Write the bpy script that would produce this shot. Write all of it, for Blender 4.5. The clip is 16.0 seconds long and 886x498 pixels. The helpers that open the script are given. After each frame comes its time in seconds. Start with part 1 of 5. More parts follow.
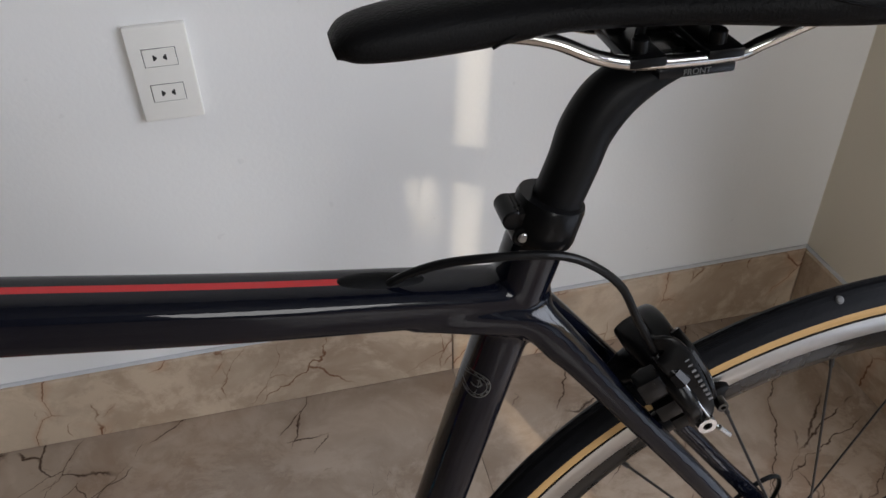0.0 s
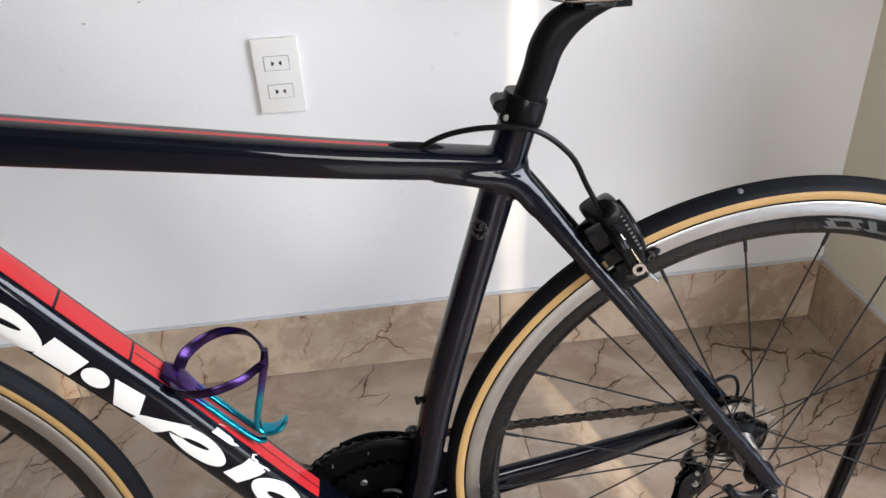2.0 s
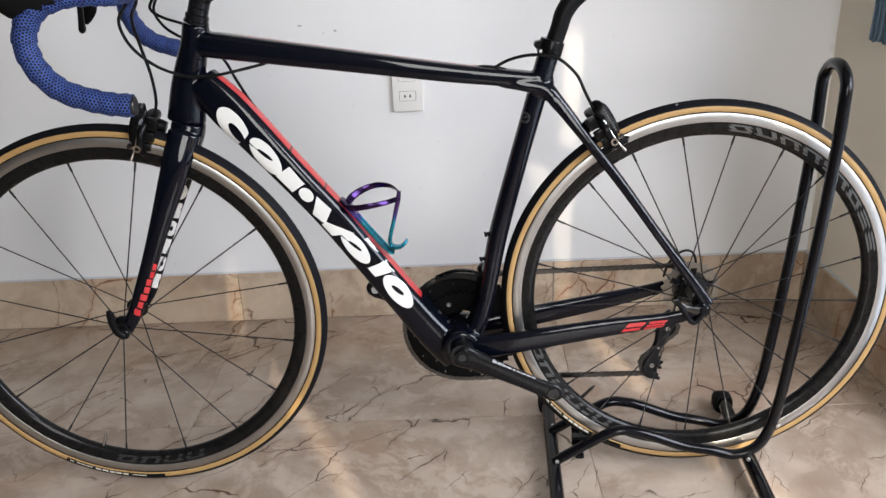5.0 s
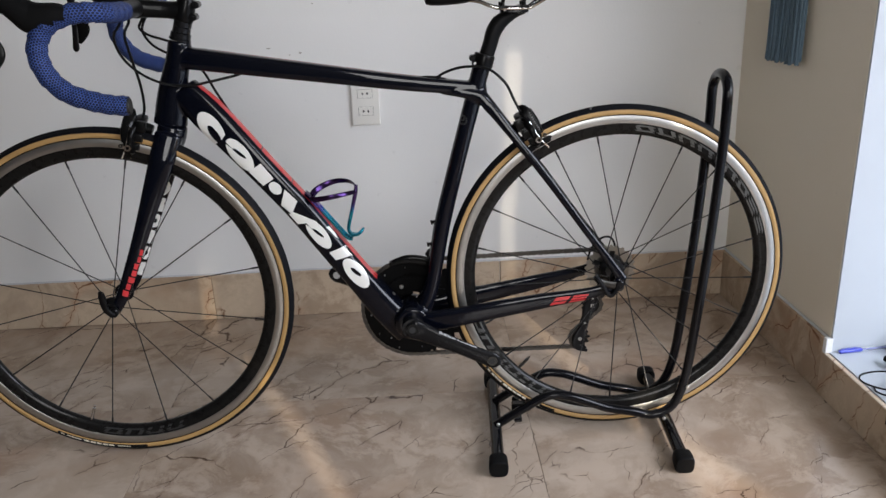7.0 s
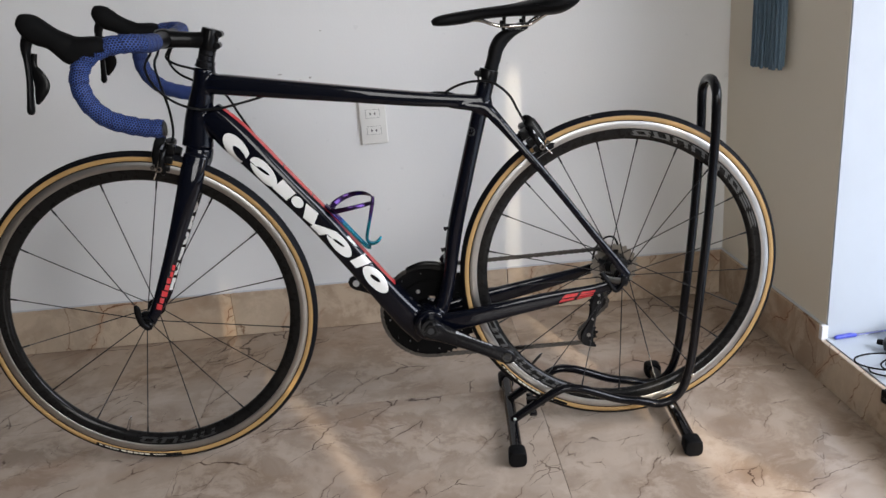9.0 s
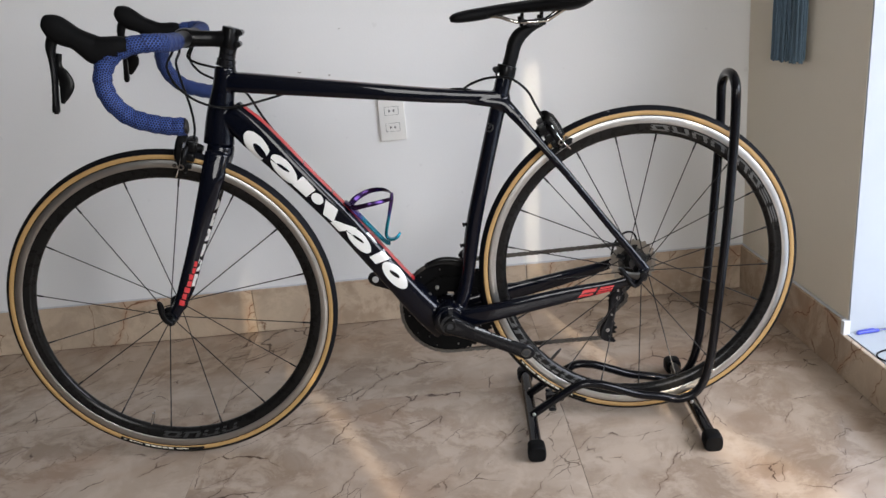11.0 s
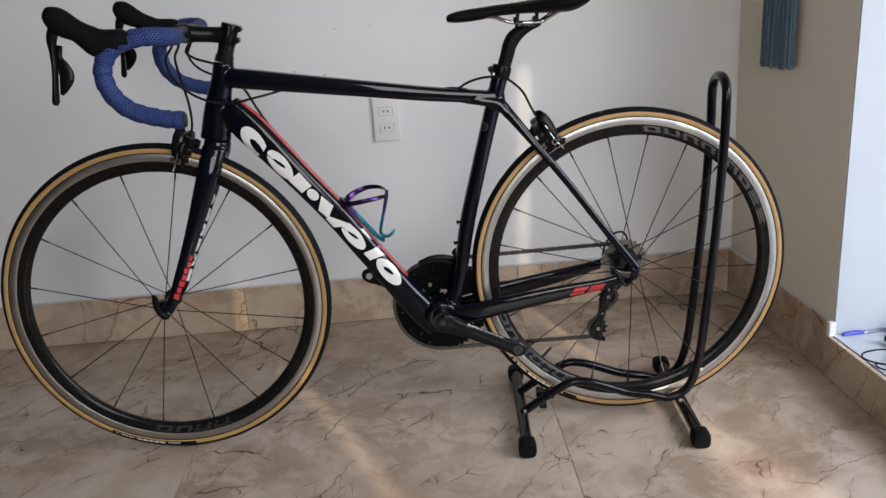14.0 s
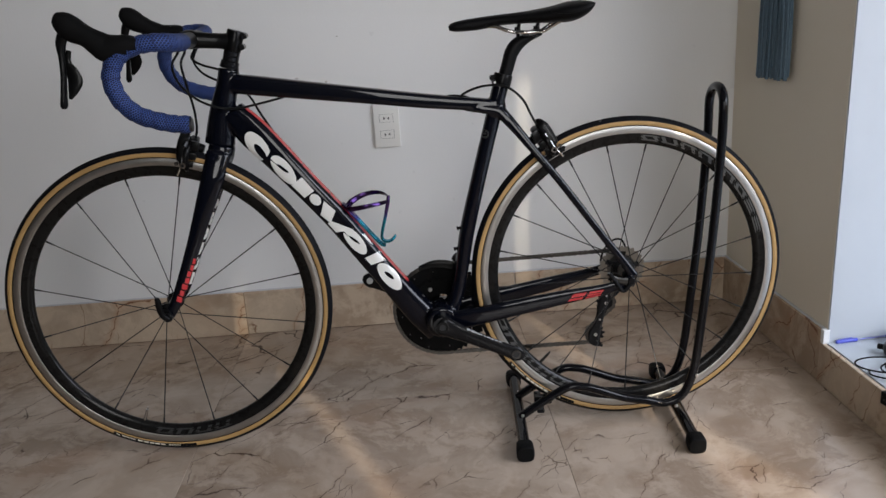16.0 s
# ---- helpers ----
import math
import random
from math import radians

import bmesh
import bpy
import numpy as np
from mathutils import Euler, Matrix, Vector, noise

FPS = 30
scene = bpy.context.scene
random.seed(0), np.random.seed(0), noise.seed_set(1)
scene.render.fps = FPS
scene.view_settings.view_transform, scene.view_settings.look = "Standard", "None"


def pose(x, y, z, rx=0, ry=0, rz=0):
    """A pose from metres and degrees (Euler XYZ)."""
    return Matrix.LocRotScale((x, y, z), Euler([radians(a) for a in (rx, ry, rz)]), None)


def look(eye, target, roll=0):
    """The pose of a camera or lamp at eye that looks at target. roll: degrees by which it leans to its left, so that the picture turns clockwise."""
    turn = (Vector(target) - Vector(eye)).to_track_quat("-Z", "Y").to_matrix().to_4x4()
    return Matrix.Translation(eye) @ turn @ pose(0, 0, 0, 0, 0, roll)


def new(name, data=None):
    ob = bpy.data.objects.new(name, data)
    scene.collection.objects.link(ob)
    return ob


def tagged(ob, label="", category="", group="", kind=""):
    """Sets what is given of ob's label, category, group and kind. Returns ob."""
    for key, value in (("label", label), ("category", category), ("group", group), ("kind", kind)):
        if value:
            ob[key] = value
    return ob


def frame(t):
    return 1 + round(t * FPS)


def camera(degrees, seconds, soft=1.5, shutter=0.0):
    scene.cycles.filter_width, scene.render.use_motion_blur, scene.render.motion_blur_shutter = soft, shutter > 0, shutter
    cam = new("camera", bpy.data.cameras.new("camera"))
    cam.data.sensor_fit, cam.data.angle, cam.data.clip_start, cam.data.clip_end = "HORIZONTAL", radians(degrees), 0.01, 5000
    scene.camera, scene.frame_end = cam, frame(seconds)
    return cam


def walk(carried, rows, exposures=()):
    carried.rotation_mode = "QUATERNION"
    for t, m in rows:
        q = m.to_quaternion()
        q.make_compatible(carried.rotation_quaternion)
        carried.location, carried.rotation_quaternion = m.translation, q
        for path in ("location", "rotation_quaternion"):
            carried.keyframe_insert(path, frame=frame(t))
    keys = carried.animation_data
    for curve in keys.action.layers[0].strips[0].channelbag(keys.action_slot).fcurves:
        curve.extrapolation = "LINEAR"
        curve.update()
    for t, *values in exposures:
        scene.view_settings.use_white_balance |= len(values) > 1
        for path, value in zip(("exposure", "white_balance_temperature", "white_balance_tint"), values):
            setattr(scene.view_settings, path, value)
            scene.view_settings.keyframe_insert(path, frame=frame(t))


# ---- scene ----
cam = camera(57.4, 16.0)
PATH = [
    (0, (0.553, 0.756, 1.011), (0.877, 2.295, -0.223), -1.8),
    (0.5, (0.566, 0.701, 1.005), (0.896, 2.298, -0.154), -1.8),
    (1, (0.553, 0.585, 0.998), (0.823, 2.223, -0.118), -1.9),
    (1.5, (0.553, 0.512, 1.006), (0.752, 2.173, -0.09), -2.7),
    (2, (0.551, 0.468, 1.019), (0.7, 2.155, -0.046), -3.2),
    (2.5, (0.533, 0.406, 1.002), (0.639, 2.12, -0.023), -2.6),
    (3, (0.537, 0.297, 0.996), (0.576, 2.033, 0.003), -2.2),
    (3.5, (0.522, 0.154, 1.001), (0.497, 1.934, 0.089), -2.3),
    (4, (0.506, 0.054, 0.983), (0.462, 1.859, 0.122), -2.8),
    (6.5, (0.564, -0.411, 0.952), (0.54, 1.468, 0.265), -2.4),
    (7, (0.557, -0.405, 0.95), (0.599, 1.471, 0.258), -2.4),
    (7.5, (0.534, -0.443, 0.951), (0.596, 1.444, 0.292), -3.0),
    (8, (0.527, -0.479, 0.956), (0.59, 1.421, 0.336), -3.9),
    (8.5, (0.517, -0.497, 0.959), (0.575, 1.403, 0.337), -4.3),
    (9, (0.52, -0.508, 0.947), (0.572, 1.388, 0.312), -4.6),
    (11.5, (0.521, -0.522, 0.946), (0.518, 1.374, 0.309), -5.2),
    (12, (0.523, -0.531, 0.94), (0.536, 1.375, 0.333), -4.6),
    (12.5, (0.517, -0.527, 0.934), (0.552, 1.379, 0.327), -4.3),
    (13, (0.511, -0.529, 0.938), (0.565, 1.375, 0.327), -4.3),
    (13.5, (0.51, -0.53, 0.934), (0.562, 1.373, 0.32), -4.5),
    (14, (0.506, -0.54, 0.932), (0.542, 1.361, 0.311), -4.3),
    (14.5, (0.506, -0.546, 0.934), (0.536, 1.354, 0.312), -4.1),
    (15, (0.506, -0.544, 0.939), (0.556, 1.359, 0.325), -3.8),
    (15.5, (0.5, -0.554, 0.941), (0.563, 1.35, 0.334), -3.7),
    (16, (0.493, -0.561, 0.935), (0.544, 1.345, 0.331), -3.7),
]
EXPOSURES = [(0, -0.26), (0.5, -0.28), (1, -0.04), (1.5, 0.42), (2.0, 0.46), (2.5, 0.34), (3.0, 0.02), (3.5, 0.16), (4, 0.36), (6.5, 0.22), (7, -0.20), (8, -0.28), (9, -0.12), (11.5, 0.06), (12, 0.10), (12.5, -0.06), (13, -0.02), (13.5, -0.12), (14, -0.24), (14.5, -0.28), (15, -0.40), (15.5, -0.46), (16, -0.52)]
walk(cam, [(t, look(eye, target, roll)) for t, eye, target, roll in PATH], EXPOSURES)

# world and light
world = bpy.data.worlds.new("world")
scene.world = world
world.use_nodes = True
wn = world.node_tree.nodes
sky = wn.new("ShaderNodeTexSky")
sky.sky_type, sky.sun_disc = "NISHITA", False
SUN_DIR = Vector((-0.39, 1.0, -0.36)).normalized()      # the way the sunlight travels
sky.sun_elevation = math.asin(-SUN_DIR.z)
sky.sun_rotation = math.atan2(-SUN_DIR.x, -SUN_DIR.y)
wn["Background"].inputs["Strength"].default_value = 0.12
world.node_tree.links.new(sky.outputs["Color"], wn["Background"].inputs["Color"])

sun = new("sun", bpy.data.lights.new("sun", "SUN"))
sun.data.energy, sun.data.angle, sun.data.color = 5.0, radians(0.53), (1.0, 0.86, 0.66)
sun.matrix_world = look((0, 0, 0), SUN_DIR)

# the sky's light in the opening of the big window
window_light = new("window_light", bpy.data.lights.new("window_light", "AREA"))
window_light.data.shape, window_light.data.size, window_light.data.size_y = "RECTANGLE", 2.0, 1.7
window_light.data.energy, window_light.data.color = 62.0, (0.865, 0.91, 1.035)
window_light.data.spread = radians(115)
window_light.matrix_world = look((2.80, -0.47, 1.45), (1.50, 0.25, 0.0))
# fill lamp added behind the camera, where no window is known
back_fill_light = new("back_fill_light", bpy.data.lights.new("back_fill_light", "AREA"))
back_fill_light.data.shape, back_fill_light.data.size, back_fill_light.data.size_y = "RECTANGLE", 1.2, 1.55
back_fill_light.data.energy, back_fill_light.data.color = 54.0, (0.972, 0.968, 0.962)
back_fill_light.matrix_world = look((0.84, -2.58, 1.42), (2.0, 1.7, 0.6))

# ---- materials ----
class Graph:
    """A node material and short ways to add nodes to it."""

    def __init__(self, name):
        self.m = bpy.data.materials.new(name)
        self.m.use_nodes = True
        self.t = self.m.node_tree
        self.b = self.t.nodes["Principled BSDF"]
        self.co = self.add("ShaderNodeTexCoord").outputs["Object"]

    def add(self, kind, **values):
        n = self.t.nodes.new(kind)
        for key, v in values.items():
            if key in n.inputs:
                self.set(n.inputs[key], v)
        return n

    def set(self, socket, v):
        if isinstance(v, bpy.types.NodeSocket):
            self.t.links.new(v, socket)
        else:
            socket.default_value = v

    def math(self, op, a, b=0.0, c=0.0):
        n = self.t.nodes.new("ShaderNodeMath")
        n.operation = op
        for s, v in zip(n.inputs, (a, b, c)):
            self.set(s, v)
        return n.outputs[0]

    def mix(self, f, a, b):
        n = self.t.nodes.new("ShaderNodeMix")
        n.data_type = "RGBA"
        for i, v in ((0, f), (6, a), (7, b)):
            self.set(n.inputs[i], v if not isinstance(v, tuple) else (*v[:3], 1.0))
        return n.outputs[2]

    def noise(self, scale, detail=4.0, rough=0.5, co=None, dist=0.0):
        n = self.add("ShaderNodeTexNoise", Vector=co or self.co, Scale=scale, Detail=detail, Roughness=rough, Distortion=dist)
        return n.outputs["Fac"]

    def ramp(self, f, *stops):
        n = self.t.nodes.new("ShaderNodeValToRGB")
        self.set(n.inputs[0], f)
        e = n.color_ramp.elements
        while len(e) < len(stops):
            e.new(0.5)
        for k, (p, c) in zip(e, stops):
            k.position = p
            k.color = (*c, 1.0) if isinstance(c, tuple) else (c, c, c, 1.0)
        return n.outputs[0]

    def step(self, f, lo, hi):
        n = self.add("ShaderNodeMapRange")
        n.interpolation_type = "SMOOTHSTEP"
        for i, v in enumerate((f, lo, hi, 0.0, 1.0)):
            self.set(n.inputs[i], v)
        return n.outputs[0]

    def xyz(self, co=None):
        return self.add("ShaderNodeSeparateXYZ", Vector=co or self.co).outputs

    def bump(self, height, strength, distance=0.002):
        n = self.add("ShaderNodeBump", Height=height, Strength=strength, Distance=distance)
        self.set(self.b.inputs["Normal"], n.outputs[0])

    def put(self, **values):
        for key, v in values.items():
            self.set(self.b.inputs[key.replace("_", " ")], (*v, 1.0) if isinstance(v, tuple) and len(v) == 3 else v)
        return self.m


def plain(name, colour, rough, metal=0.0, vary=0.12, scale=60.0, bump=0.0, coat=0.0, grain=400.0):
    """A surface of one colour with mottling, uneven gloss and a fine grain."""
    g = Graph(name)
    n = g.noise(scale, 5.0, 0.6)
    lo, hi = tuple(c * (1 - vary) for c in colour), tuple(min(1.0, c * (1 + vary)) for c in colour)
    g.put(Base_Color=g.mix(n, lo, hi), Metallic=metal, Coat_Weight=coat, Coat_Roughness=0.06)
    g.put(Roughness=g.math("MULTIPLY_ADD", g.noise(scale * 2.3, 3.0), rough * 0.4, rough * 0.8))
    if bump:
        g.bump(g.noise(grain, 3.0), bump, 0.001)
    if max(colour) < 0.02 and not metal:
        g.put(Specular_IOR_Level=0.09, Coat_IOR=1.28)
    return g.m


def wall_paint(name, colour):
    g = Graph(name)
    n = g.noise(2.2, 4.0, 0.55)
    spots = g.step(g.noise(34.0, 2.0, 0.5), 0.735, 0.76)
    c = g.mix(n, tuple(k * 0.965 for k in colour), colour)
    c = g.mix(g.math("MULTIPLY", spots, 0.22), c, tuple(k * 0.72 for k in colour))
    g.put(Base_Color=c, Roughness=g.math("MULTIPLY_ADD", g.noise(7.0), 0.15, 0.42))
    g.bump(g.math("ADD", g.noise(160.0, 2.0), g.math("MULTIPLY", g.noise(9.0, 2.0), 1.5)), 0.12, 0.002)
    return g.m


def marble(name, light, dark, vein, rough=0.1):
    """Glazed tile printed like brown-veined marble; each tile takes its own piece of the print."""
    g = Graph(name)
    info = g.t.nodes.new("ShaderNodeObjectInfo")
    shift = g.add("ShaderNodeVectorMath", Vector=g.co)
    geo = g.t.nodes.new("ShaderNodeNewGeometry")
    off = g.add("ShaderNodeCombineXYZ", X=g.math("MULTIPLY", info.outputs["Random"], 17.0), Y=g.math("MULTIPLY", info.outputs["Random"], 31.0), Z=0.0)
    g.set(shift.inputs[0], geo.outputs["Position"])
    g.set(shift.inputs[1], off.outputs[0])
    co = shift.outputs[0]

    def warped(scale, amount, src):
        w = g.add("ShaderNodeTexNoise", Vector=src, Scale=scale, Detail=3.0, Roughness=0.6)
        c = g.add("ShaderNodeVectorMath")
        c.operation = "SUBTRACT"
        g.set(c.inputs[0], w.outputs["Color"])
        c.inputs[1].default_value = (0.5, 0.5, 0.5)
        n = g.add("ShaderNodeVectorMath")
        n.operation = "MULTIPLY_ADD"
        g.set(n.inputs[0], c.outputs[0])
        n.inputs[1].default_value = (amount, amount, amount)
        g.set(n.inputs[2], src)
        return n.outputs[0]

    drift = warped(2.2, 0.30, co)
    crack = warped(32.0, 0.020, warped(5.0, 0.075, co))
    cloud = g.noise(3.0, 7.0, 0.62, drift)
    mottle = g.noise(13.0, 6.0, 0.7, drift)
    blush = g.noise(2.1, 4.0, 0.6, warped(4.0, 0.25, co))
    base = g.mix(g.step(cloud, 0.38, 0.62), dark, light)
    base = g.mix(g.math("MULTIPLY", g.step(mottle, 0.44, 0.60), 0.60), base, tuple(min(1, c * 1.16) for c in light))
    base = g.mix(g.math("MULTIPLY", g.step(blush, 0.50, 0.68), 0.55), base, (dark[0] * 1.05, dark[1] * 0.90, dark[2] * 0.80))
    grains = g.step(g.noise(70.0, 4.0, 0.7, co), 0.60, 0.75)
    base = g.mix(g.math("MULTIPLY", grains, 0.22), base, tuple(c * 0.62 for c in dark))

    def veins(scale, width, keep, seed, angle, stretch):
        turn = g.add("ShaderNodeMapping", Vector=crack)
        turn.vector_type = "TEXTURE"
        turn.inputs["Location"].default_value = (seed, seed * 1.7, seed * 0.6)
        turn.inputs["Rotation"].default_value = (0.35, 0.3, radians(angle))
        turn.inputs["Scale"].default_value = (1.0, 1.0 / stretch, 0.75)
        v = g.add("ShaderNodeTexVoronoi", Vector=turn.outputs[0], Scale=scale)
        v.feature = "DISTANCE_TO_EDGE"
        thin = g.math("MULTIPLY_ADD", g.noise(9.0, 2.0, 0.5, co), width * 2.2, -width * 0.45)
        line = g.math("SUBTRACT", 1.0, g.step(v.outputs["Distance"], 0.0, g.math("MAXIMUM", thin, 0.0008)))
        gate = g.step(g.noise(3.4 + seed, 3.0, 0.6, co, 0.3), keep, keep + 0.07)
        return g.math("MULTIPLY", line, gate)

    big = veins(1.9, 0.0125, 0.47, 0.0, 62, 3.8)
    cross = veins(2.6, 0.0125, 0.52, 1.1, 38, 3.4)
    small = g.math("MULTIPLY", veins(4.4, 0.017, 0.545, 2.3, 74, 3.6), 0.85)
    halo = g.math("MULTIPLY", veins(1.9, 0.11, 0.47, 0.0, 62, 3.8), 0.22)
    base = g.mix(halo, base, (vein[0] * 2.6, vein[1] * 2.5, vein[2] * 2.3))
    base = g.mix(g.math("MULTIPLY", g.math("MAXIMUM", g.math("MAXIMUM", big, cross), small), 0.95), base, vein)
    g.put(Base_Color=base, Roughness=g.math("MULTIPLY_ADD", g.noise(14.0, 4.0), 0.10, rough), Specular_IOR_Level=0.45)
    g.bump(g.noise(5.0, 2.0), 0.03, 0.003)
    return g.m


WALL = wall_paint("white_wall_paint", (0.80, 0.80, 0.79))
# Unseen walls get a near-black colour so the bicycle's gloss reflects a dim room.
BACK = wall_paint("dimmed_room_wall_brown", (0.085, 0.072, 0.06))
PIER = wall_paint("pier_wall_paint", (0.82, 0.755, 0.63))
# Ceiling greyed in its colour to cut bounced light and reflections from overhead.
CEIL = wall_paint("dimmed_ceiling_paint", (0.36, 0.34, 0.31))
TILE = marble("marble_floor_tile", (0.420, 0.335, 0.262), (0.275, 0.202, 0.145), (0.050, 0.027, 0.017))
SKIRT = marble("marble_skirting_tile", (0.53, 0.425, 0.315), (0.37, 0.275, 0.195), (0.165, 0.072, 0.034), 0.14)
GROUT = plain("brown_grout", (0.23, 0.18, 0.14), 0.9, bump=0.4)
CAULK = plain("grey_caulk", (0.55, 0.56, 0.57), 0.8, bump=0.3)
# Recess white darkened and blued in its colour to hold back the lamp's brightness.
LEDGE = plain("shaded_white_ledge_paint", (0.46, 0.50, 0.545), 0.45, vary=0.05, scale=8)
WHITE_TRIM = plain("white_corner_plaster", (0.74, 0.75, 0.76), 0.6, vary=0.12, scale=120, bump=0.4)
PLATE = plain("white_plastic", (0.78, 0.77, 0.73), 0.35, vary=0.03)
DARK = plain("dark_slot", (0.02, 0.02, 0.02), 0.7)
SUN_MASK = plain("sun_mask_grey", (0.36, 0.33, 0.30), 0.95, bump=0.3)
BLACK_STEEL = plain("black_enamelled_steel", (0.0044, 0.0044, 0.0055), 0.2, coat=0.6, scale=25)
RUBBER = plain("black_rubber", (0.0050, 0.0050, 0.0052), 0.62, bump=0.25)
TREAD = plain("tyre_tread_rubber", (0.0055, 0.0058, 0.0072), 0.55, vary=0.25, scale=90, bump=0.35)
TAN = plain("tan_tyre_sidewall", (0.39, 0.235, 0.086), 0.6, vary=0.14, scale=45, bump=0.35, grain=900)
ALLOY = plain("machined_alloy", (0.60, 0.59, 0.57), 0.32, 1.0, vary=0.1, scale=40, bump=0.1)
TRACK = plain("worn_brake_track_alloy", (0.45, 0.44, 0.42), 0.36, 1.0, vary=0.16, scale=40, bump=0.12)
CHROME = plain("polished_steel", (0.62, 0.61, 0.60), 0.16, 1.0, vary=0.06)
STEEL = plain("greasy_steel", (0.10, 0.095, 0.088), 0.38, 1.0, vary=0.35, scale=120)
CARBON = plain("dark_rim_carbon", (0.0072, 0.0069, 0.0066), 0.28, vary=0.3, scale=35, coat=0.5)
MATTE = plain("matte_black_carbon", (0.0060, 0.0060, 0.0063), 0.40, vary=0.2, scale=50, bump=0.1)
PARTS = plain("anodised_black_alloy", (0.0039, 0.0039, 0.0041), 0.3, vary=0.2, coat=0.25)
RING_BLACK = plain("worn_black_chainring", (0.0032, 0.0032, 0.0034), 0.55, vary=0.35, scale=90)
CRANK = plain("grey_anodised_crank", (0.0077, 0.0077, 0.0085), 0.26, vary=0.2, coat=0.5)
LEATHER = plain("black_saddle_cover", (0.0044, 0.0044, 0.0047), 0.46, vary=0.2, scale=80, bump=0.35, grain=700)
HOUSING = plain("black_cable_housing", (0.0050, 0.0050, 0.0052), 0.38, coat=0.2)
SPOKE = plain("black_spoke_steel", (0.018, 0.018, 0.019), 0.32, 0.6)
DULL = plain("dull_silver_alloy", (0.075, 0.073, 0.07), 0.32, 1.0, vary=0.3, scale=90)
CHAIN = plain("chain_steel", (0.085, 0.080, 0.074), 0.3, 1.0, vary=0.4, scale=150)
NICKEL = plain("nickel_plated_steel", (0.30, 0.28, 0.245), 0.3, 1.0, vary=0.15, scale=120)
WHITE = plain("white_decal", (0.80, 0.79, 0.75), 0.35, vary=0.03, coat=0.5)
GREY = plain("grey_decal", (0.26, 0.26, 0.26), 0.4, vary=0.08)
RIM_GREY = plain("grey_rim_print", (0.085, 0.085, 0.082), 0.35, 0.3, vary=0.1)
SILVER = plain("silver_decal", (0.55, 0.55, 0.55), 0.4, vary=0.05)
RED = plain("red_decal", (0.52, 0.025, 0.03), 0.35, coat=0.5)
CREAM = plain("cream_tyre_print", (0.72, 0.68, 0.55), 0.6, vary=0.06)
YARN = plain("blue_grey_yarn", (0.135, 0.205, 0.27), 0.95, vary=0.35, scale=90, bump=0.5)
ADAPTER = plain("dark_grey_plastic", (0.022, 0.022, 0.024), 0.4, vary=0.15)
TISSUE = plain("white_tissue_paper", (0.74, 0.75, 0.77), 0.9, vary=0.05, bump=0.3)
BLUE_PEN = plain("blue_pen_plastic", (0.05, 0.07, 0.45), 0.3)


def bar_tape():
    """Perforated blue bar tape: rows of small dark holes in a blue mesh, with the overlaps of the winding."""
    g = Graph("blue_mesh_bar_tape")
    uv = g.add("ShaderNodeUVMap").outputs[0]
    u, v, _ = g.xyz(uv)
    lean = g.math("MULTIPLY_ADD", u, 0.22, v)

    def dots(off):
        a = g.math("SUBTRACT", g.math("FRACT", g.math("ADD", g.math("DIVIDE", u, 0.0081), off)), 0.5)
        b = g.math("SUBTRACT", g.math("FRACT", g.math("ADD", g.math("DIVIDE", v, 0.0047), off)), 0.5)
        return g.math("SQRT", g.math("ADD", g.math("POWER", g.math("MULTIPLY", a, 1.66), 2.0), g.math("POWER", b, 2.0)))

    hole = g.math("SUBTRACT", 1.0, g.step(g.math("MINIMUM", dots(0.0), dots(0.5)), 0.33, 0.43))
    turn = g.math("FRACT", g.math("DIVIDE", lean, 0.0215))
    seam = g.math("SUBTRACT", 1.0, g.step(turn, 0.03, 0.11))
    net = g.mix(g.noise(30.0), (0.034, 0.072, 0.255), (0.052, 0.104, 0.335))
    c = g.mix(hole, net, (0.004, 0.006, 0.028))
    c = g.mix(g.math("MULTIPLY", seam, 0.95), c, (0.012, 0.018, 0.075))
    g.put(Base_Color=c, Roughness=0.6, Specular_IOR_Level=0.3)
    g.bump(g.math("SUBTRACT", g.math("MULTIPLY", turn, 0.8), hole), 0.55, 0.0011)
    return g.m


def anodised():
    """Titanium-anodised alloy: teal low down, violet higher up."""
    g = Graph("violet_teal_anodised_alloy")
    z = g.xyz()[2]
    f = g.math("ADD", g.step(z, 0.44, 0.545), g.math("MULTIPLY_ADD", g.noise(28.0, 3.0), 0.5, -0.25))
    c = g.ramp(f, (0.0, (0.02, 0.26, 0.36)), (0.42, (0.03, 0.42, 0.60)), (0.58, (0.09, 0.11, 0.46)), (0.74, (0.12, 0.06, 0.26)), (0.9, (0.045, 0.022, 0.085)), (1.0, (0.030, 0.016, 0.055)))
    g.put(Base_Color=c, Metallic=1.0, Roughness=g.math("MULTIPLY_ADD", g.noise(60.0), 0.15, 0.16))
    return g.m


TAPE = bar_tape()
ANODISED = anodised()

# ---- helpers of the build ----
def box(bm, lo, hi, bevel=0.0, seg=1):
    v = bmesh.ops.create_cube(bm, size=1.0)["verts"]
    c, s = (Vector(lo) + Vector(hi)) / 2, Vector(hi) - Vector(lo)
    for k in v:
        k.co = Vector((k.co.x * s.x, k.co.y * s.y, k.co.z * s.z)) + c
    if bevel:
        e = list({e for k in v for e in k.link_edges})
        bmesh.ops.bevel(bm, geom=e, offset=bevel, segments=seg, affect="EDGES", profile=0.6)


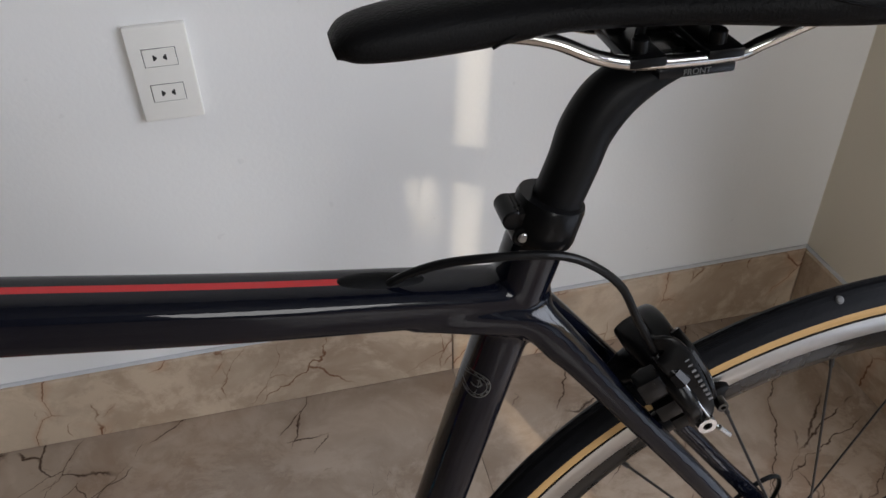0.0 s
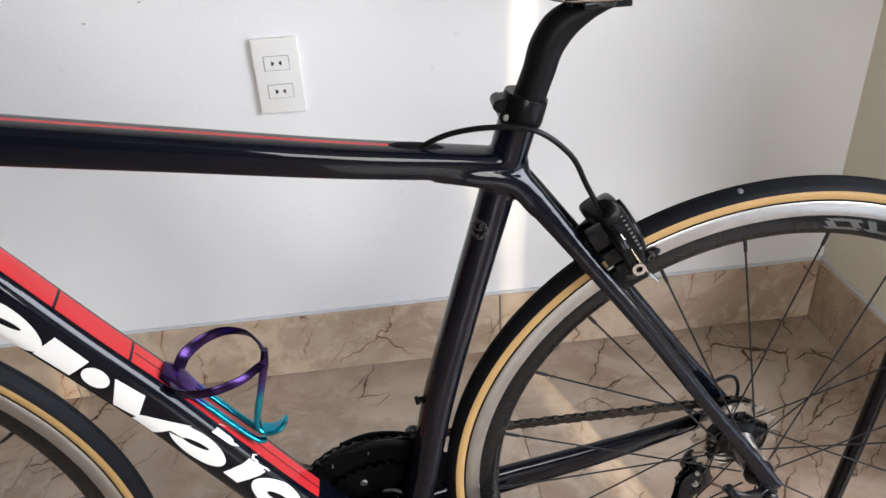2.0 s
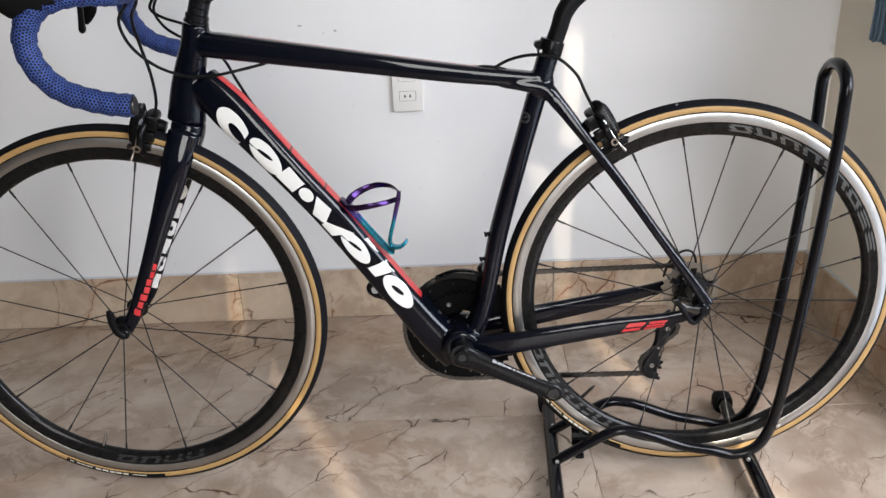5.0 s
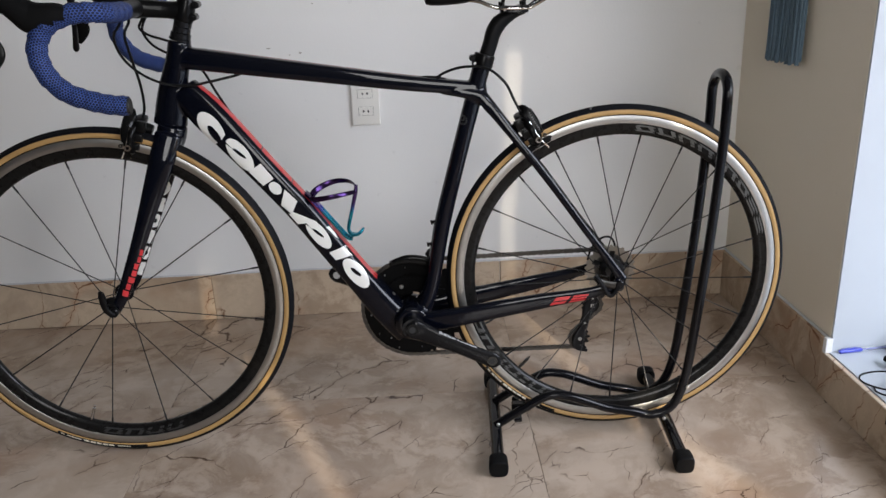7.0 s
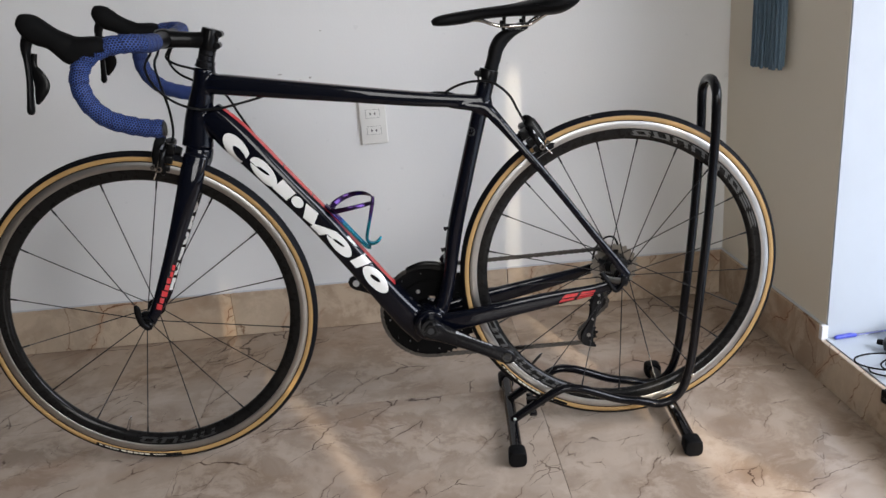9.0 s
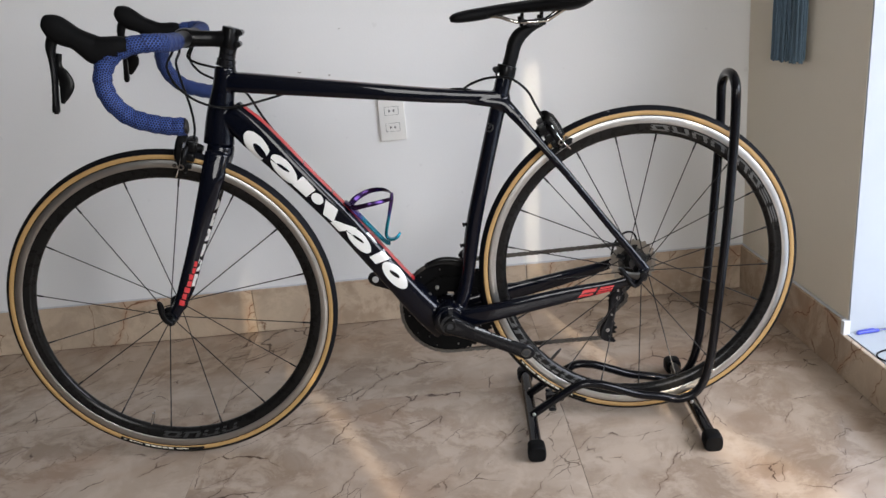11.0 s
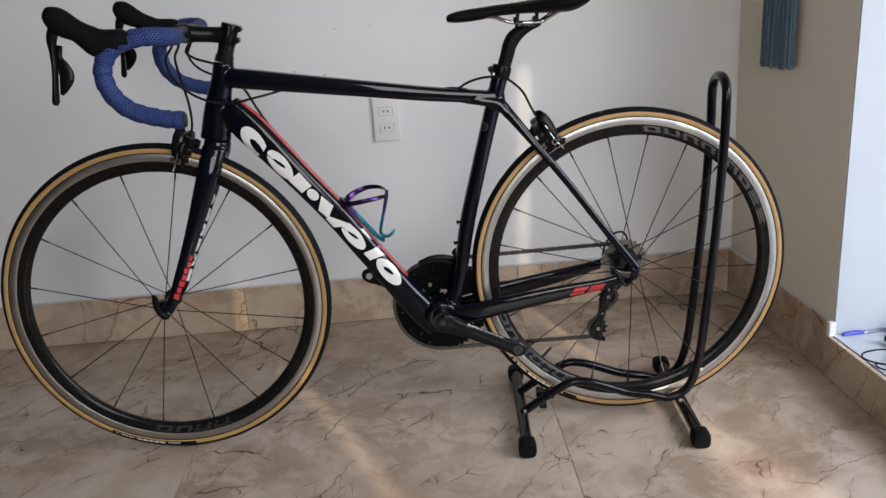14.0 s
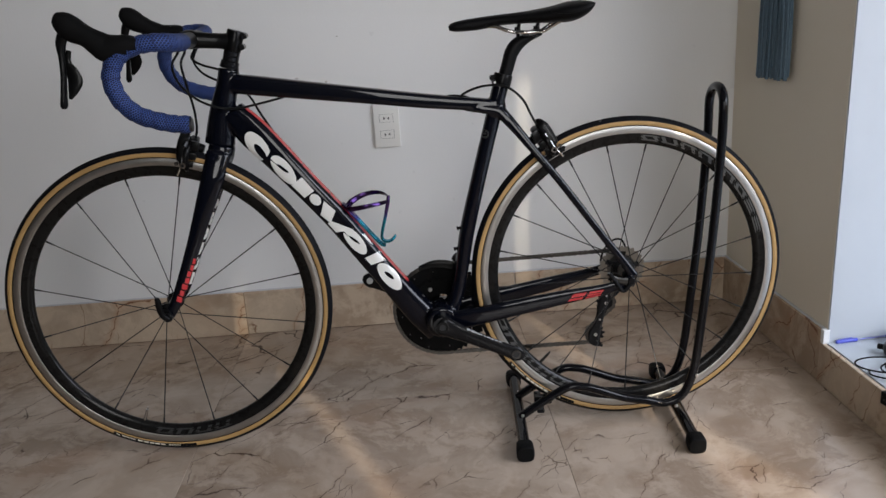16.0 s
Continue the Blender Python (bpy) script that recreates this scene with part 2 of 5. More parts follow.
def smooth_rows(rows, k):
    """Catmull-Rom through rows of numbers, k steps to each span."""
    if k <= 1 or len(rows) < 3:
        return [np.array(r, float) for r in rows]
    a = [np.array(r, float) for r in rows]
    a = [2 * a[0] - a[1], *a, 2 * a[-1] - a[-2]]
    out = []
    for i in range(1, len(a) - 2):
        p0, p1, p2, p3 = a[i - 1:i + 3]
        for j in range(k):
            t = j / k
            out.append(0.5 * (2 * p1 + (p2 - p0) * t + (2 * p0 - 5 * p1 + 4 * p2 - p3) * t * t + (3 * p1 - p0 - 3 * p2 + p3) * t ** 3))
    out.append(a[-2])
    return out


def loft(bm, rows, k=4, n=16, p=2.0, side=(0, 1, 0), caps=True):
    """A skin over rows (x, y, z, half size across side, half size along side); p: 2 is round, more is boxier."""
    rows = smooth_rows(rows, k)
    pts = [Vector(r[:3]) for r in rows]
    rings = []
    for i, r in enumerate(rows):
        t = (pts[min(i + 1, len(pts) - 1)] - pts[max(i - 1, 0)]).normalized()
        s = Vector(side)
        s = s - t * s.dot(t)
        s = s.normalized() if s.length > 1e-4 else t.orthogonal().normalized()
        u = t.cross(s)
        ring = []
        for j in range(n):
            a = 2 * math.pi * j / n
            c, d = math.cos(a), math.sin(a)
            ring.append(bm.verts.new(pts[i] + u * (r[3] * math.copysign(abs(c) ** (2 / p), c)) + s * (r[4] * math.copysign(abs(d) ** (2 / p), d))))
        rings.append(ring)
    for a, b in zip(rings, rings[1:]):
        for j in range(n):
            bm.faces.new((a[j], a[(j + 1) % n], b[(j + 1) % n], b[j]))
    if caps:
        bm.faces.new(rings[0][::-1])
        bm.faces.new(rings[-1])


def pipe(bm, pts, r, k=5, n=10, caps=True):
    """A round rod through points, with turning frames that do not twist."""
    rows = smooth_rows(pts, k)
    pts = [Vector(q) for q in rows]
    t0 = (pts[1] - pts[0]).normalized()
    s = t0.orthogonal().normalized()
    rings = []
    for i, q in enumerate(pts):
        t = (pts[min(i + 1, len(pts) - 1)] - pts[max(i - 1, 0)]).normalized()
        s = (s - t * s.dot(t)).normalized()
        u = t.cross(s)
        rings.append([bm.verts.new(q + (s * math.cos(2 * math.pi * j / n) + u * math.sin(2 * math.pi * j / n)) * r) for j in range(n)])
    for a, b in zip(rings, rings[1:]):
        for j in range(n):
            bm.faces.new((a[j], a[(j + 1) % n], b[(j + 1) % n], b[j]))
    if caps:
        bm.faces.new(rings[0][::-1])
        bm.faces.new(rings[-1])


def lathe(bm, profile, centre=(0, 0, 0), n=96, axis="y", closed=False):
    """Turns (radius, along) pairs about an axis through centre."""
    rings = []
    for i in range(n):
        a = 2 * math.pi * i / n
        c, s = math.cos(a), math.sin(a)
        ring = []
        for r, h in profile:
            q = {"y": (r * c, h, r * s), "z": (r * c, r * s, h), "x": (h, r * c, r * s)}[axis]
            ring.append(bm.verts.new(Vector(centre) + Vector(q)))
        rings.append(ring)
    m = len(profile)
    for i in range(n):
        a, b = rings[i], rings[(i + 1) % n]
        for j in range(m if closed else m - 1):
            bm.faces.new((a[j], b[j], b[(j + 1) % m], a[(j + 1) % m]))
    if not closed:
        for j in (0, m - 1):
            if profile[j][0] > 1e-6:
                bm.faces.new([r[j] for r in rings])


def disc(bm, c, r, half, axis="y", n=24, bevel=0.0008):
    lathe(bm, [(max(r - bevel, 1e-5), -half), (r, -half + bevel), (r, half - bevel), (max(r - bevel, 1e-5), half)], c, n, axis)


def gear(bm, c, r, teeth, half, bore, depth=0.004):
    """A toothed ring about y, with its bore."""
    outer, inner = [], []
    for i in range(teeth * 4):
        a = 2 * math.pi * i / (teeth * 4)
        q = r if i % 4 in (0, 1) else r - depth
        outer.append((c[0] + q * math.cos(a), c[2] + q * math.sin(a)))
        inner.append((c[0] + bore * math.cos(a), c[2] + bore * math.sin(a)))
    rings = [[bm.verts.new((x, c[1] + h, z)) for x, z in pts] for pts, h in ((outer, -half), (outer, half), (inner, half), (inner, -half))]
    n = len(outer)
    for i in range(n):
        j = (i + 1) % n
        for a, b in zip(rings, rings[1:] + rings[:1]):
            bm.faces.new((a[i], a[j], b[j], b[i]))


def link_mesh(bm, name, material, smooth=True, angle=35):
    bmesh.ops.recalc_face_normals(bm, faces=bm.faces)
    me = bpy.data.meshes.new(name)
    bm.to_mesh(me)
    bm.free()
    if material:
        me.materials.append(material)
    if smooth:
        me.polygons.foreach_set("use_smooth", [True] * len(me.polygons))
        me.set_sharp_from_angle(angle=radians(angle))
    return me


def part(name, bm, material, parent=None, label="", m=None, smooth=True, angle=35):
    """Links a bmesh as one mesh object, under a thing or a part."""
    ob = new(name, link_mesh(bm, name, material, smooth, angle))
    if parent:
        ob.parent = parent
    if m is not None:
        ob.matrix_basis = m
    return tagged(ob, label) if label else ob


def thing(name, label, category, m=None, kind="", group=""):
    ob = new(name)
    ob.empty_display_size = 0.05
    if m is not None:
        ob.matrix_basis = m
    return tagged(ob, label, category, group, kind)


# ---- the room ----
X0, X1, Y0, Y1, TOP = -2.3, 1.398, -2.6, 1.70, 2.75
JAMB, LEDGE_Z, ALCOVE = 1.127, 0.104, 2.85
# the short wall and the recess stand two degrees off the square
SKEW = Matrix.Translation((X1, Y1, 0)) @ Matrix.Rotation(radians(2.0), 4, "Z") @ Matrix.Translation((-X1, -Y1, 0))


def slab(name, lo, hi, material, label, m=None):
    bm = bmesh.new()
    box(bm, lo, hi)
    return tagged(part(name, bm, material, m=m, smooth=False), label, "wall", kind="structure")


slab("wall_north", (X0 - 0.12, Y1, -0.1), (ALCOVE + 0.3, Y1 + 0.12, TOP), WALL, "smooth white painted wall above a marble skirting")
slab("wall_west", (X0 - 0.12, Y0, -0.1), (X0, Y1, TOP), BACK, "unseen side wall, its colour darkened to keep reflections dim")
slab("wall_east", (X1, JAMB + 0.006, -0.1), (X1 + 0.14, Y1, TOP), PIER, "short off-white painted wall beside the window recess", SKEW)
slab("reveal", (X1 + 0.001, JAMB, -0.1), (ALCOVE + 0.05, JAMB + 0.14, TOP), LEDGE, "white side of the window recess, its colour darkened to offset the lamp", SKEW)
slab("wall_east_south", (X1, Y0, -0.1), (X1 + 0.14, -2.45, TOP), WALL, "white wall at the end of the window recess")
tagged(slab("ceiling", (X0, Y0, TOP), (ALCOVE, Y1, TOP + 0.1), CEIL, "unseen ceiling, greyed in colour to cut bounced light"), category="ceiling")
tagged(slab("ledge", (X1 - 0.002, -2.45, -0.1), (ALCOVE - 0.10, JAMB + 0.002, LEDGE_Z), LEDGE, "raised white ledge of the window recess, its colour darkened to offset the lamp", SKEW), category="ledge")

# unseen wall behind the camera, with two openings added for the light
def wall_with_holes(name, along, lo, hi, at, thick, holes, material, label):
    """A wall in the x-z or y-z plane, built of blocks round its holes (start, end, bottom, top), which follow one another."""
    bm = bmesh.new()

    def block(a, b, c, d):
        if along == "x":
            box(bm, (a, at, c), (b, at + thick, d))
        else:
            box(bm, (at, a, c), (at + thick, b, d))

    edge = lo
    for a, b, c, d in holes:
        block(edge, a, -0.1, TOP)
        block(a, b, -0.1, c)
        block(a, b, d, TOP)
        edge = b
    block(edge, hi, -0.1, TOP)
    return tagged(part(name, bm, material, smooth=False), label, "wall", kind="structure")


wall_with_holes("wall_south", "x", X0 - 0.12, ALCOVE + 0.12, Y0 - 0.12, 0.12, ((0.22, 1.46, 0.62, 2.22), (1.52, 2.62, 0.9, 2.4)), BACK, "unseen back wall, darkened in colour, with two added openings")
wall_with_holes("wall_window_front", "y", Y0, Y1, ALCOVE, 0.12, ((-1.5, 0.95, 0.35, 2.35),), WALL, "white wall round the large window of the recess")

# unseen panel added to shape the low sun, with two slits for its stripes
bm = bmesh.new()
SLITS = (((1.760, 1.800, 1.176), (1.746, 1.786, 1.308), (1.728, 1.768, 1.400), (1.654, 1.670, 1.570), (1.664, 1.672, 1.720), (1.672, 1.675, 1.790)),
         ((2.370, 2.550, 1.20), (2.420, 2.530, 1.283), (2.440, 2.522, 1.35), (2.445, 2.515, 1.431), (2.450, 2.518, 1.48), (2.498, 2.522, 1.56), (2.503, 2.514, 1.62), (2.503, 2.515, 1.80), (2.506, 2.519, 1.88), (2.509, 2.521, 1.92), (2.512, 2.524, 1.99), (2.522, 2.537, 2.23), (2.523, 2.538, 2.29)))
# Holes placed to throw faint patches of sun on the white wall.
HOLES = {1.88: (2.452, 2.461), 1.92: (2.443, 2.455)}
SY = Y0 - 0.125


def panel(quad):
    a = [bm.verts.new((x, SY, z)) for x, z in quad]
    b = [bm.verts.new((x, SY + 0.008, z)) for x, z in quad]
    bm.faces.new(a[::-1])
    bm.faces.new(b)
    for i in range(4):
        j = (i + 1) % 4
        bm.faces.new((a[i], a[j], b[j], b[i]))


for slit, lo, hi in ((SLITS[0], 1.46, 2.0), (SLITS[1], 2.0, 2.68)):
    panel(((lo, 0.84), (hi, 0.84), (hi, slit[0][2]), (lo, slit[0][2])))
    panel(((lo, slit[-1][2]), (hi, slit[-1][2]), (hi, 2.46), (lo, 2.46)))
    for p, q in zip(slit, slit[1:]):
        hole = HOLES.get(p[2])
        if hole:
            panel(((lo, p[2]), (hole[0], p[2]), (hole[0], q[2]), (lo, q[2])))
            panel(((hole[1], p[2]), (p[0], p[2]), (q[0], q[2]), (hole[1], q[2])))
        else:
            panel(((lo, p[2]), (p[0], p[2]), (q[0], q[2]), (lo, q[2])))
        panel(((p[1], p[2]), (hi, p[2]), (hi, q[2]), (q[1], q[2])))
tagged(part("sun_stripe_mask", bm, SUN_MASK, smooth=False), "unseen panel with slits and holes cut to shape the sunlight", "shutter", kind="structure")

# Unseen panel added to keep the sun out of the fill lamp's opening.
bm = bmesh.new()
box(bm, (0.20, SY - 0.004, 0.58), (1.458, SY + 0.004, 2.26))
tagged(part("fill_lamp_backing", bm, PLATE, smooth=False), "unseen white panel added to shut the opening behind the fill lamp", "blind", kind="structure")

# large window of the recess
window = thing("window_1", "large window with a white frame in the recess", "window", kind="structure")
bm = bmesh.new()
for a, b, c, d in ((-1.5, -1.44, 0.35, 2.35), (0.89, 0.95, 0.35, 2.35), (-1.44, 0.89, 0.35, 0.41), (-1.44, 0.89, 2.29, 2.35), (-0.31, -0.25, 0.41, 2.29)):
    box(bm, (ALCOVE + 0.03, a, c), (ALCOVE + 0.08, b, d), 0.004)
part("window_frame", bm, PLATE, window)

# floor and skirting, tile by tile
floor = thing("floor", "polished beige marble-look floor tiles with brown veins", "floor", kind="structure")
bm = bmesh.new()
box(bm, (X0, Y0, -0.1), (X1 + 0.14, Y1, -0.0014))
part("screed", bm, GROUT, floor, smooth=False)
STEP, JX, JY, GAP = 0.80, -0.04, 1.22, 0.0009


def tile_mesh(w, d, h, name, material, bevel=0.0004):
    bm = bmesh.new()
    box(bm, (GAP / 2, GAP / 2, -0.008), (w - GAP / 2, d - GAP / 2, 0.0), bevel)
    return link_mesh(bm, name, material, False)


shapes = {}
for i in range(-3, 3):
    for j in range(-5, 2):
        a, b = max(X0, JX + i * STEP), min(X1 + 0.13, JX + (i + 1) * STEP)
        c, d = max(Y0, JY + (j - 1) * STEP), min(Y1 - 0.008, JY + j * STEP)
        if b - a < 0.02 or d - c < 0.02:
            continue
        key = (round(b - a, 3), round(d - c, 3))
        if key not in shapes:
            shapes[key] = tile_mesh(b - a, d - c, 0, "tile", TILE)
        tile = new("tile", shapes[key])
        tile.parent, tile.location = floor, (a, c, 0.0)

SKIRT_H, SKIRT_T = 0.133, 0.012
skirting = thing("baseboard", "beige brown-veined marble tile skirting with grey sealant on top", "skirting", kind="structure")


def skirt_piece(lo, hi, m=None):
    bm = bmesh.new()
    box(bm, lo, hi, 0.0015)
    part("skirting_tile", bm, SKIRT, skirting, m=m, smooth=False)


edges = [X0, -1.65, -0.84, -0.04, 0.76, X1]
for a, b in zip(edges, edges[1:]):
    skirt_piece((a + 0.0008, Y1 - SKIRT_T, 0.001), (b - 0.0008, Y1 - 0.0005, SKIRT_H))
skirt_piece((X1 - SKIRT_T, JAMB + 0.012, 0.001), (X1 - 0.0005, Y1 - SKIRT_T - 0.001, SKIRT_H), SKEW)
for a, b in ((0.36, JAMB + 0.011), (-0.44, 0.359), (-1.24, -0.441), (-2.04, -1.241), (-2.45, -2.041)):
    skirt_piece((X1 - SKIRT_T - 0.002, a, 0.001), (X1 - 0.0025, b, LEDGE_Z - 0.002), SKEW)
bm = bmesh.new()
pipe(bm, [(X0, Y1 - 0.003, SKIRT_H), (X1, Y1 - 0.003, SKIRT_H)], 0.0038, 1, 8)
part("sealant", bm, CAULK, skirting)
bm = bmesh.new()
pipe(bm, [(X1 - 0.003, Y1, SKIRT_H), (X1 - 0.003, JAMB + 0.012, SKIRT_H)], 0.0038, 1, 8)
part("sealant", bm, CAULK, skirting, m=SKEW)
bm = bmesh.new()
box(bm, (X1 - 0.0125, JAMB - 0.002, LEDGE_Z - 0.004), (X1 + 0.003, JAMB + 0.011, SKIRT_H + 0.003), 0.0012)
part("corner_strip", bm, WHITE_TRIM, skirting, "white corner piece at the ledge", SKEW)

# ---- the bicycle: x runs from the rear axle backwards (the front wheel at minus x), y away from the near side ----
BIKE = pose(0.9220, 1.0565, 0.0075, -1.7, -0.08, -1.05) @ Matrix.Scale(0.987, 4)
bicycle = thing("road_bicycle", "dark navy carbon road bicycle with blue bar tape in a stand", "bicycle", BIKE)
AXLE_Z, FRONT, BB, STEER = 0.3375, (-0.9785, 0.3295), (-0.402, 0.2620), 5.0
HEAD_AXIS = Vector((-0.792, 0, 0.775)) - Vector((-0.827, 0, 0.668))
BAR_ROLL = 0.6
TURN = Matrix.Translation((-0.826, 0, 0.668)) @ Matrix.Rotation(radians(STEER), 4, HEAD_AXIS.normalized()) @ Matrix.Translation((0.826, 0, -0.668))
BAR_TURN = TURN @ Matrix.Translation((-0.860, 0, 0.8825)) @ Matrix.Rotation(radians(BAR_ROLL), 4, "X") @ Matrix.Translation((0.864, 0, -0.8825))


# the front wheel sits a little to the near side of the fork
ROLL = TURN @ Matrix.Translation((FRONT[0] - 0.0018, -0.019, FRONT[1] + 0.0078)) @ Matrix.Rotation(radians(-2.8), 4, "Z") @ Matrix.Scale(1.020, 4) @ Matrix.Translation((-FRONT[0], 0, -FRONT[1]))
FORK_TURN = TURN @ Matrix.Translation((0, -0.008, 0))


def merged(name, bm, material, parent, voxel, rounds, label="", m=None):
    """Melts overlapping tubes into one moulded skin."""
    ob = part(name, bm, material, None)
    mod = ob.modifiers.new("melt", "REMESH")
    mod.mode, mod.voxel_size = "VOXEL", voxel
    sm = ob.modifiers.new("ease", "SMOOTH")
    sm.factor, sm.iterations = 0.5, rounds
    me = bpy.data.meshes.new_from_object(ob.evaluated_get(bpy.context.evaluated_depsgraph_get()))
    ob.modifiers.clear()
    ob.data = me
    me.polygons.foreach_set("use_smooth", [True] * len(me.polygons))
    ob.parent = parent
    if m is not None:
        ob.matrix_basis = m
    return tagged(ob, label) if label else ob


def frame_paint():
    """Navy-black clear-coated carbon with red bands on the upper faces of the top and down tubes."""
    g = Graph("navy_black_carbon_paint")
    x, y, z = g.xyz()
    ay = g.math("ABSOLUTE", y)

    def line(px, pz, ax, az):
        dx, dz = g.math("SUBTRACT", x, px), g.math("SUBTRACT", z, pz)
        along = g.math("ADD", g.math("MULTIPLY", dx, ax), g.math("MULTIPLY", dz, az))
        above = g.math("SUBTRACT", g.math("MULTIPLY", dz, ax), g.math("MULTIPLY", dx, az))
        return along, above

    def band(v, a, b, e=0.0004):
        return g.math("MULTIPLY", g.step(v, a - e, a + e), g.math("SUBTRACT", 1.0, g.step(v, b - e, b + e)))

    s, h = line(-0.756, 0.785, 0.9887, -0.150)
    top = g.math("MULTIPLY", band(s, 0.012, 0.402), band(h, 0.006, 0.05))
    top = g.math("MULTIPLY", top, band(ay, -1.0, 0.0027))
    s, h = line(-0.728, 0.650, 0.616, -0.788)
    down = g.math("MULTIPLY", band(s, -0.098, 0.395), band(h, 0.010, 0.08))
    down = g.math("MULTIPLY", down, band(ay, -1.0, 0.0128))
    core = g.math("MULTIPLY", band(ay, -1.0, 0.0008), g.step(s, 0.1455, 0.1465))
    for a in (0.0585, 0.1410):
        tilt = g.math("MULTIPLY_ADD", y, 0.12, s)
        core = g.math("MAXIMUM", core, band(tilt, a, a + 0.003))
    down = g.math("MULTIPLY", down, g.math("SUBTRACT", 1.0, core))
    n = g.noise(900.0, 2.0)
    navy = g.mix(n, (0.0013, 0.0019, 0.0045), (0.0023, 0.0031, 0.0070))
    red = g.mix(g.noise(20.0), (0.47, 0.022, 0.026), (0.56, 0.030, 0.034))
    g.put(Base_Color=g.mix(g.math("MAXIMUM", top, down), navy, red), Roughness=0.4, Specular_IOR_Level=0.04, Coat_Weight=0.85, Coat_Roughness=0.035, Coat_IOR=1.40)
    return g.m


PAINT = frame_paint()

bm = bmesh.new()
loft(bm, [(-0.795, 0, 0.792, 0.019, 0.0175), (-0.756, 0, 0.7865, 0.0198, 0.020), (-0.655, 0, 0.7705, 0.0182, 0.0195), (-0.53, 0, 0.751, 0.0163, 0.0185), (-0.405, 0, 0.7315, 0.0147, 0.0175), (-0.30, 0, 0.7180, 0.0132, 0.0165), (-0.260, 0, 0.7125, 0.013, 0.016)], 6, 36, 3.8)
loft(bm, [(-0.7955, 0, 0.8215, 0.0205, 0.0190), (-0.8030, 0, 0.7900, 0.0215, 0.0190), (-0.8215, 0, 0.7300, 0.0265, 0.0205), (-0.8335, 0, 0.6720, 0.0310, 0.0240)], 6, 32, 2.1)
loft(bm, [(-0.80, 0, 0.736, 0.026, 0.019), (-0.764, 0, 0.692, 0.032, 0.022), (-0.7265, 0, 0.648, 0.0300, 0.0235), (-0.6645, 0, 0.571, 0.0266, 0.0245), (-0.607, 0, 0.4985, 0.0262, 0.0250), (-0.561, 0, 0.433, 0.0262, 0.0255), (-0.505, 0, 0.354, 0.0266, 0.027), (-0.45, 0, 0.280, 0.030, 0.030), (-0.412, 0, 0.240, 0.032, 0.033)], 6, 40, 3.8)
loft(bm, [(-0.248, 0, 0.761, 0.0166, 0.0162), (-0.2555, 0, 0.737, 0.0166, 0.0162), (-0.272, 0, 0.68, 0.0158, 0.0162), (-0.303, 0, 0.573, 0.0157, 0.0168), (-0.3355, 0, 0.4537, 0.0162, 0.0182), (-0.3570, 0, 0.349, 0.0152, 0.022), (-0.378, 0, 0.288, 0.0185, 0.029), (-0.400, 0, 0.258, 0.020, 0.034)], 6, 28, 2.3)
loft(bm, [(-0.264, 0, 0.717, 0.022, 0.0135), (-0.257, 0, 0.697, 0.017, 0.0130), (-0.2535, 0, 0.684, 0.010, 0.0120)], 3, 20, 2.6)
lathe(bm, [(0.030, -0.0435), (0.034, -0.041), (0.038, 0.0), (0.034, 0.041), (0.030, 0.0435)], (BB[0], 0, BB[1]), 40)
for s in (-1, 1):
    loft(bm, [(-0.325, s * 0.0105, 0.714, 0.008, 0.004), (-0.290, s * 0.0130, 0.708, 0.009, 0.0050), (-0.257, s * 0.0140, 0.700, 0.010, 0.0060), (-0.237, s * 0.0160, 0.678, 0.0105, 0.0068), (-0.2110, s * 0.0220, 0.6480, 0.0080, 0.0062)], 5, 16, 2.6)
    loft(bm, [(-0.265, s * 0.006, 0.713, 0.014, 0.008), (-0.240, s * 0.0135, 0.684, 0.0115, 0.0085), (-0.191, s * 0.027, 0.6200, 0.0088, 0.0072), (-0.1340, s * 0.038, 0.5450, 0.0080, 0.0066), (-0.0640, s * 0.050, 0.4460, 0.0076, 0.0062), (-0.0220, s * 0.057, 0.3880, 0.0085, 0.0055), (0.008, s * 0.063, 0.343, 0.0105, 0.005)], 6, 18, 2.4)
    loft(bm, [(-0.400, s * 0.030, 0.259, 0.024, 0.010), (-0.353, s * 0.039, 0.2670, 0.0215, 0.0095), (-0.268, s * 0.046, 0.2830, 0.0190, 0.0085), (-0.150, s * 0.052, 0.3035, 0.0160, 0.0080), (-0.0565, s * 0.061, 0.3200, 0.0115, 0.0065), (0.004, s * 0.065, 0.3370, 0.0115, 0.005)], 6, 20, 2.8)
bike_frame = merged("frame", bm, PAINT, bicycle, 0.0019, 7, "glossy navy-black carbon frame with red bands")

# fork, turned with the bar
bm = bmesh.new()
loft(bm, [(-0.8275, 0, 0.672, 0.0265, 0.0225), (-0.8335, 0, 0.652, 0.027, 0.027), (-0.840, 0, 0.634, 0.024, 0.030)], 4, 28, 2.3)
for s in (-1, 1):
    loft(bm, [(-0.834, s * 0.016, 0.657, 0.0255, 0.014), (-0.847, s * 0.029, 0.622, 0.0240, 0.0125), (-0.8615, s * 0.0355, 0.585, 0.0218, 0.0100), (-0.893, s * 0.041, 0.510, 0.0165, 0.0085), (-0.9205, s * 0.0445, 0.445, 0.0138, 0.0078), (-0.957, s * 0.048, 0.363, 0.0122, 0.0068), (-0.9775, s * 0.0495, 0.331, 0.011, 0.0055)], 6, 20, 2.3)
fork = merged("fork", bm, PAINT, bicycle, 0.0020, 4, "navy-black carbon fork", FORK_TURN)


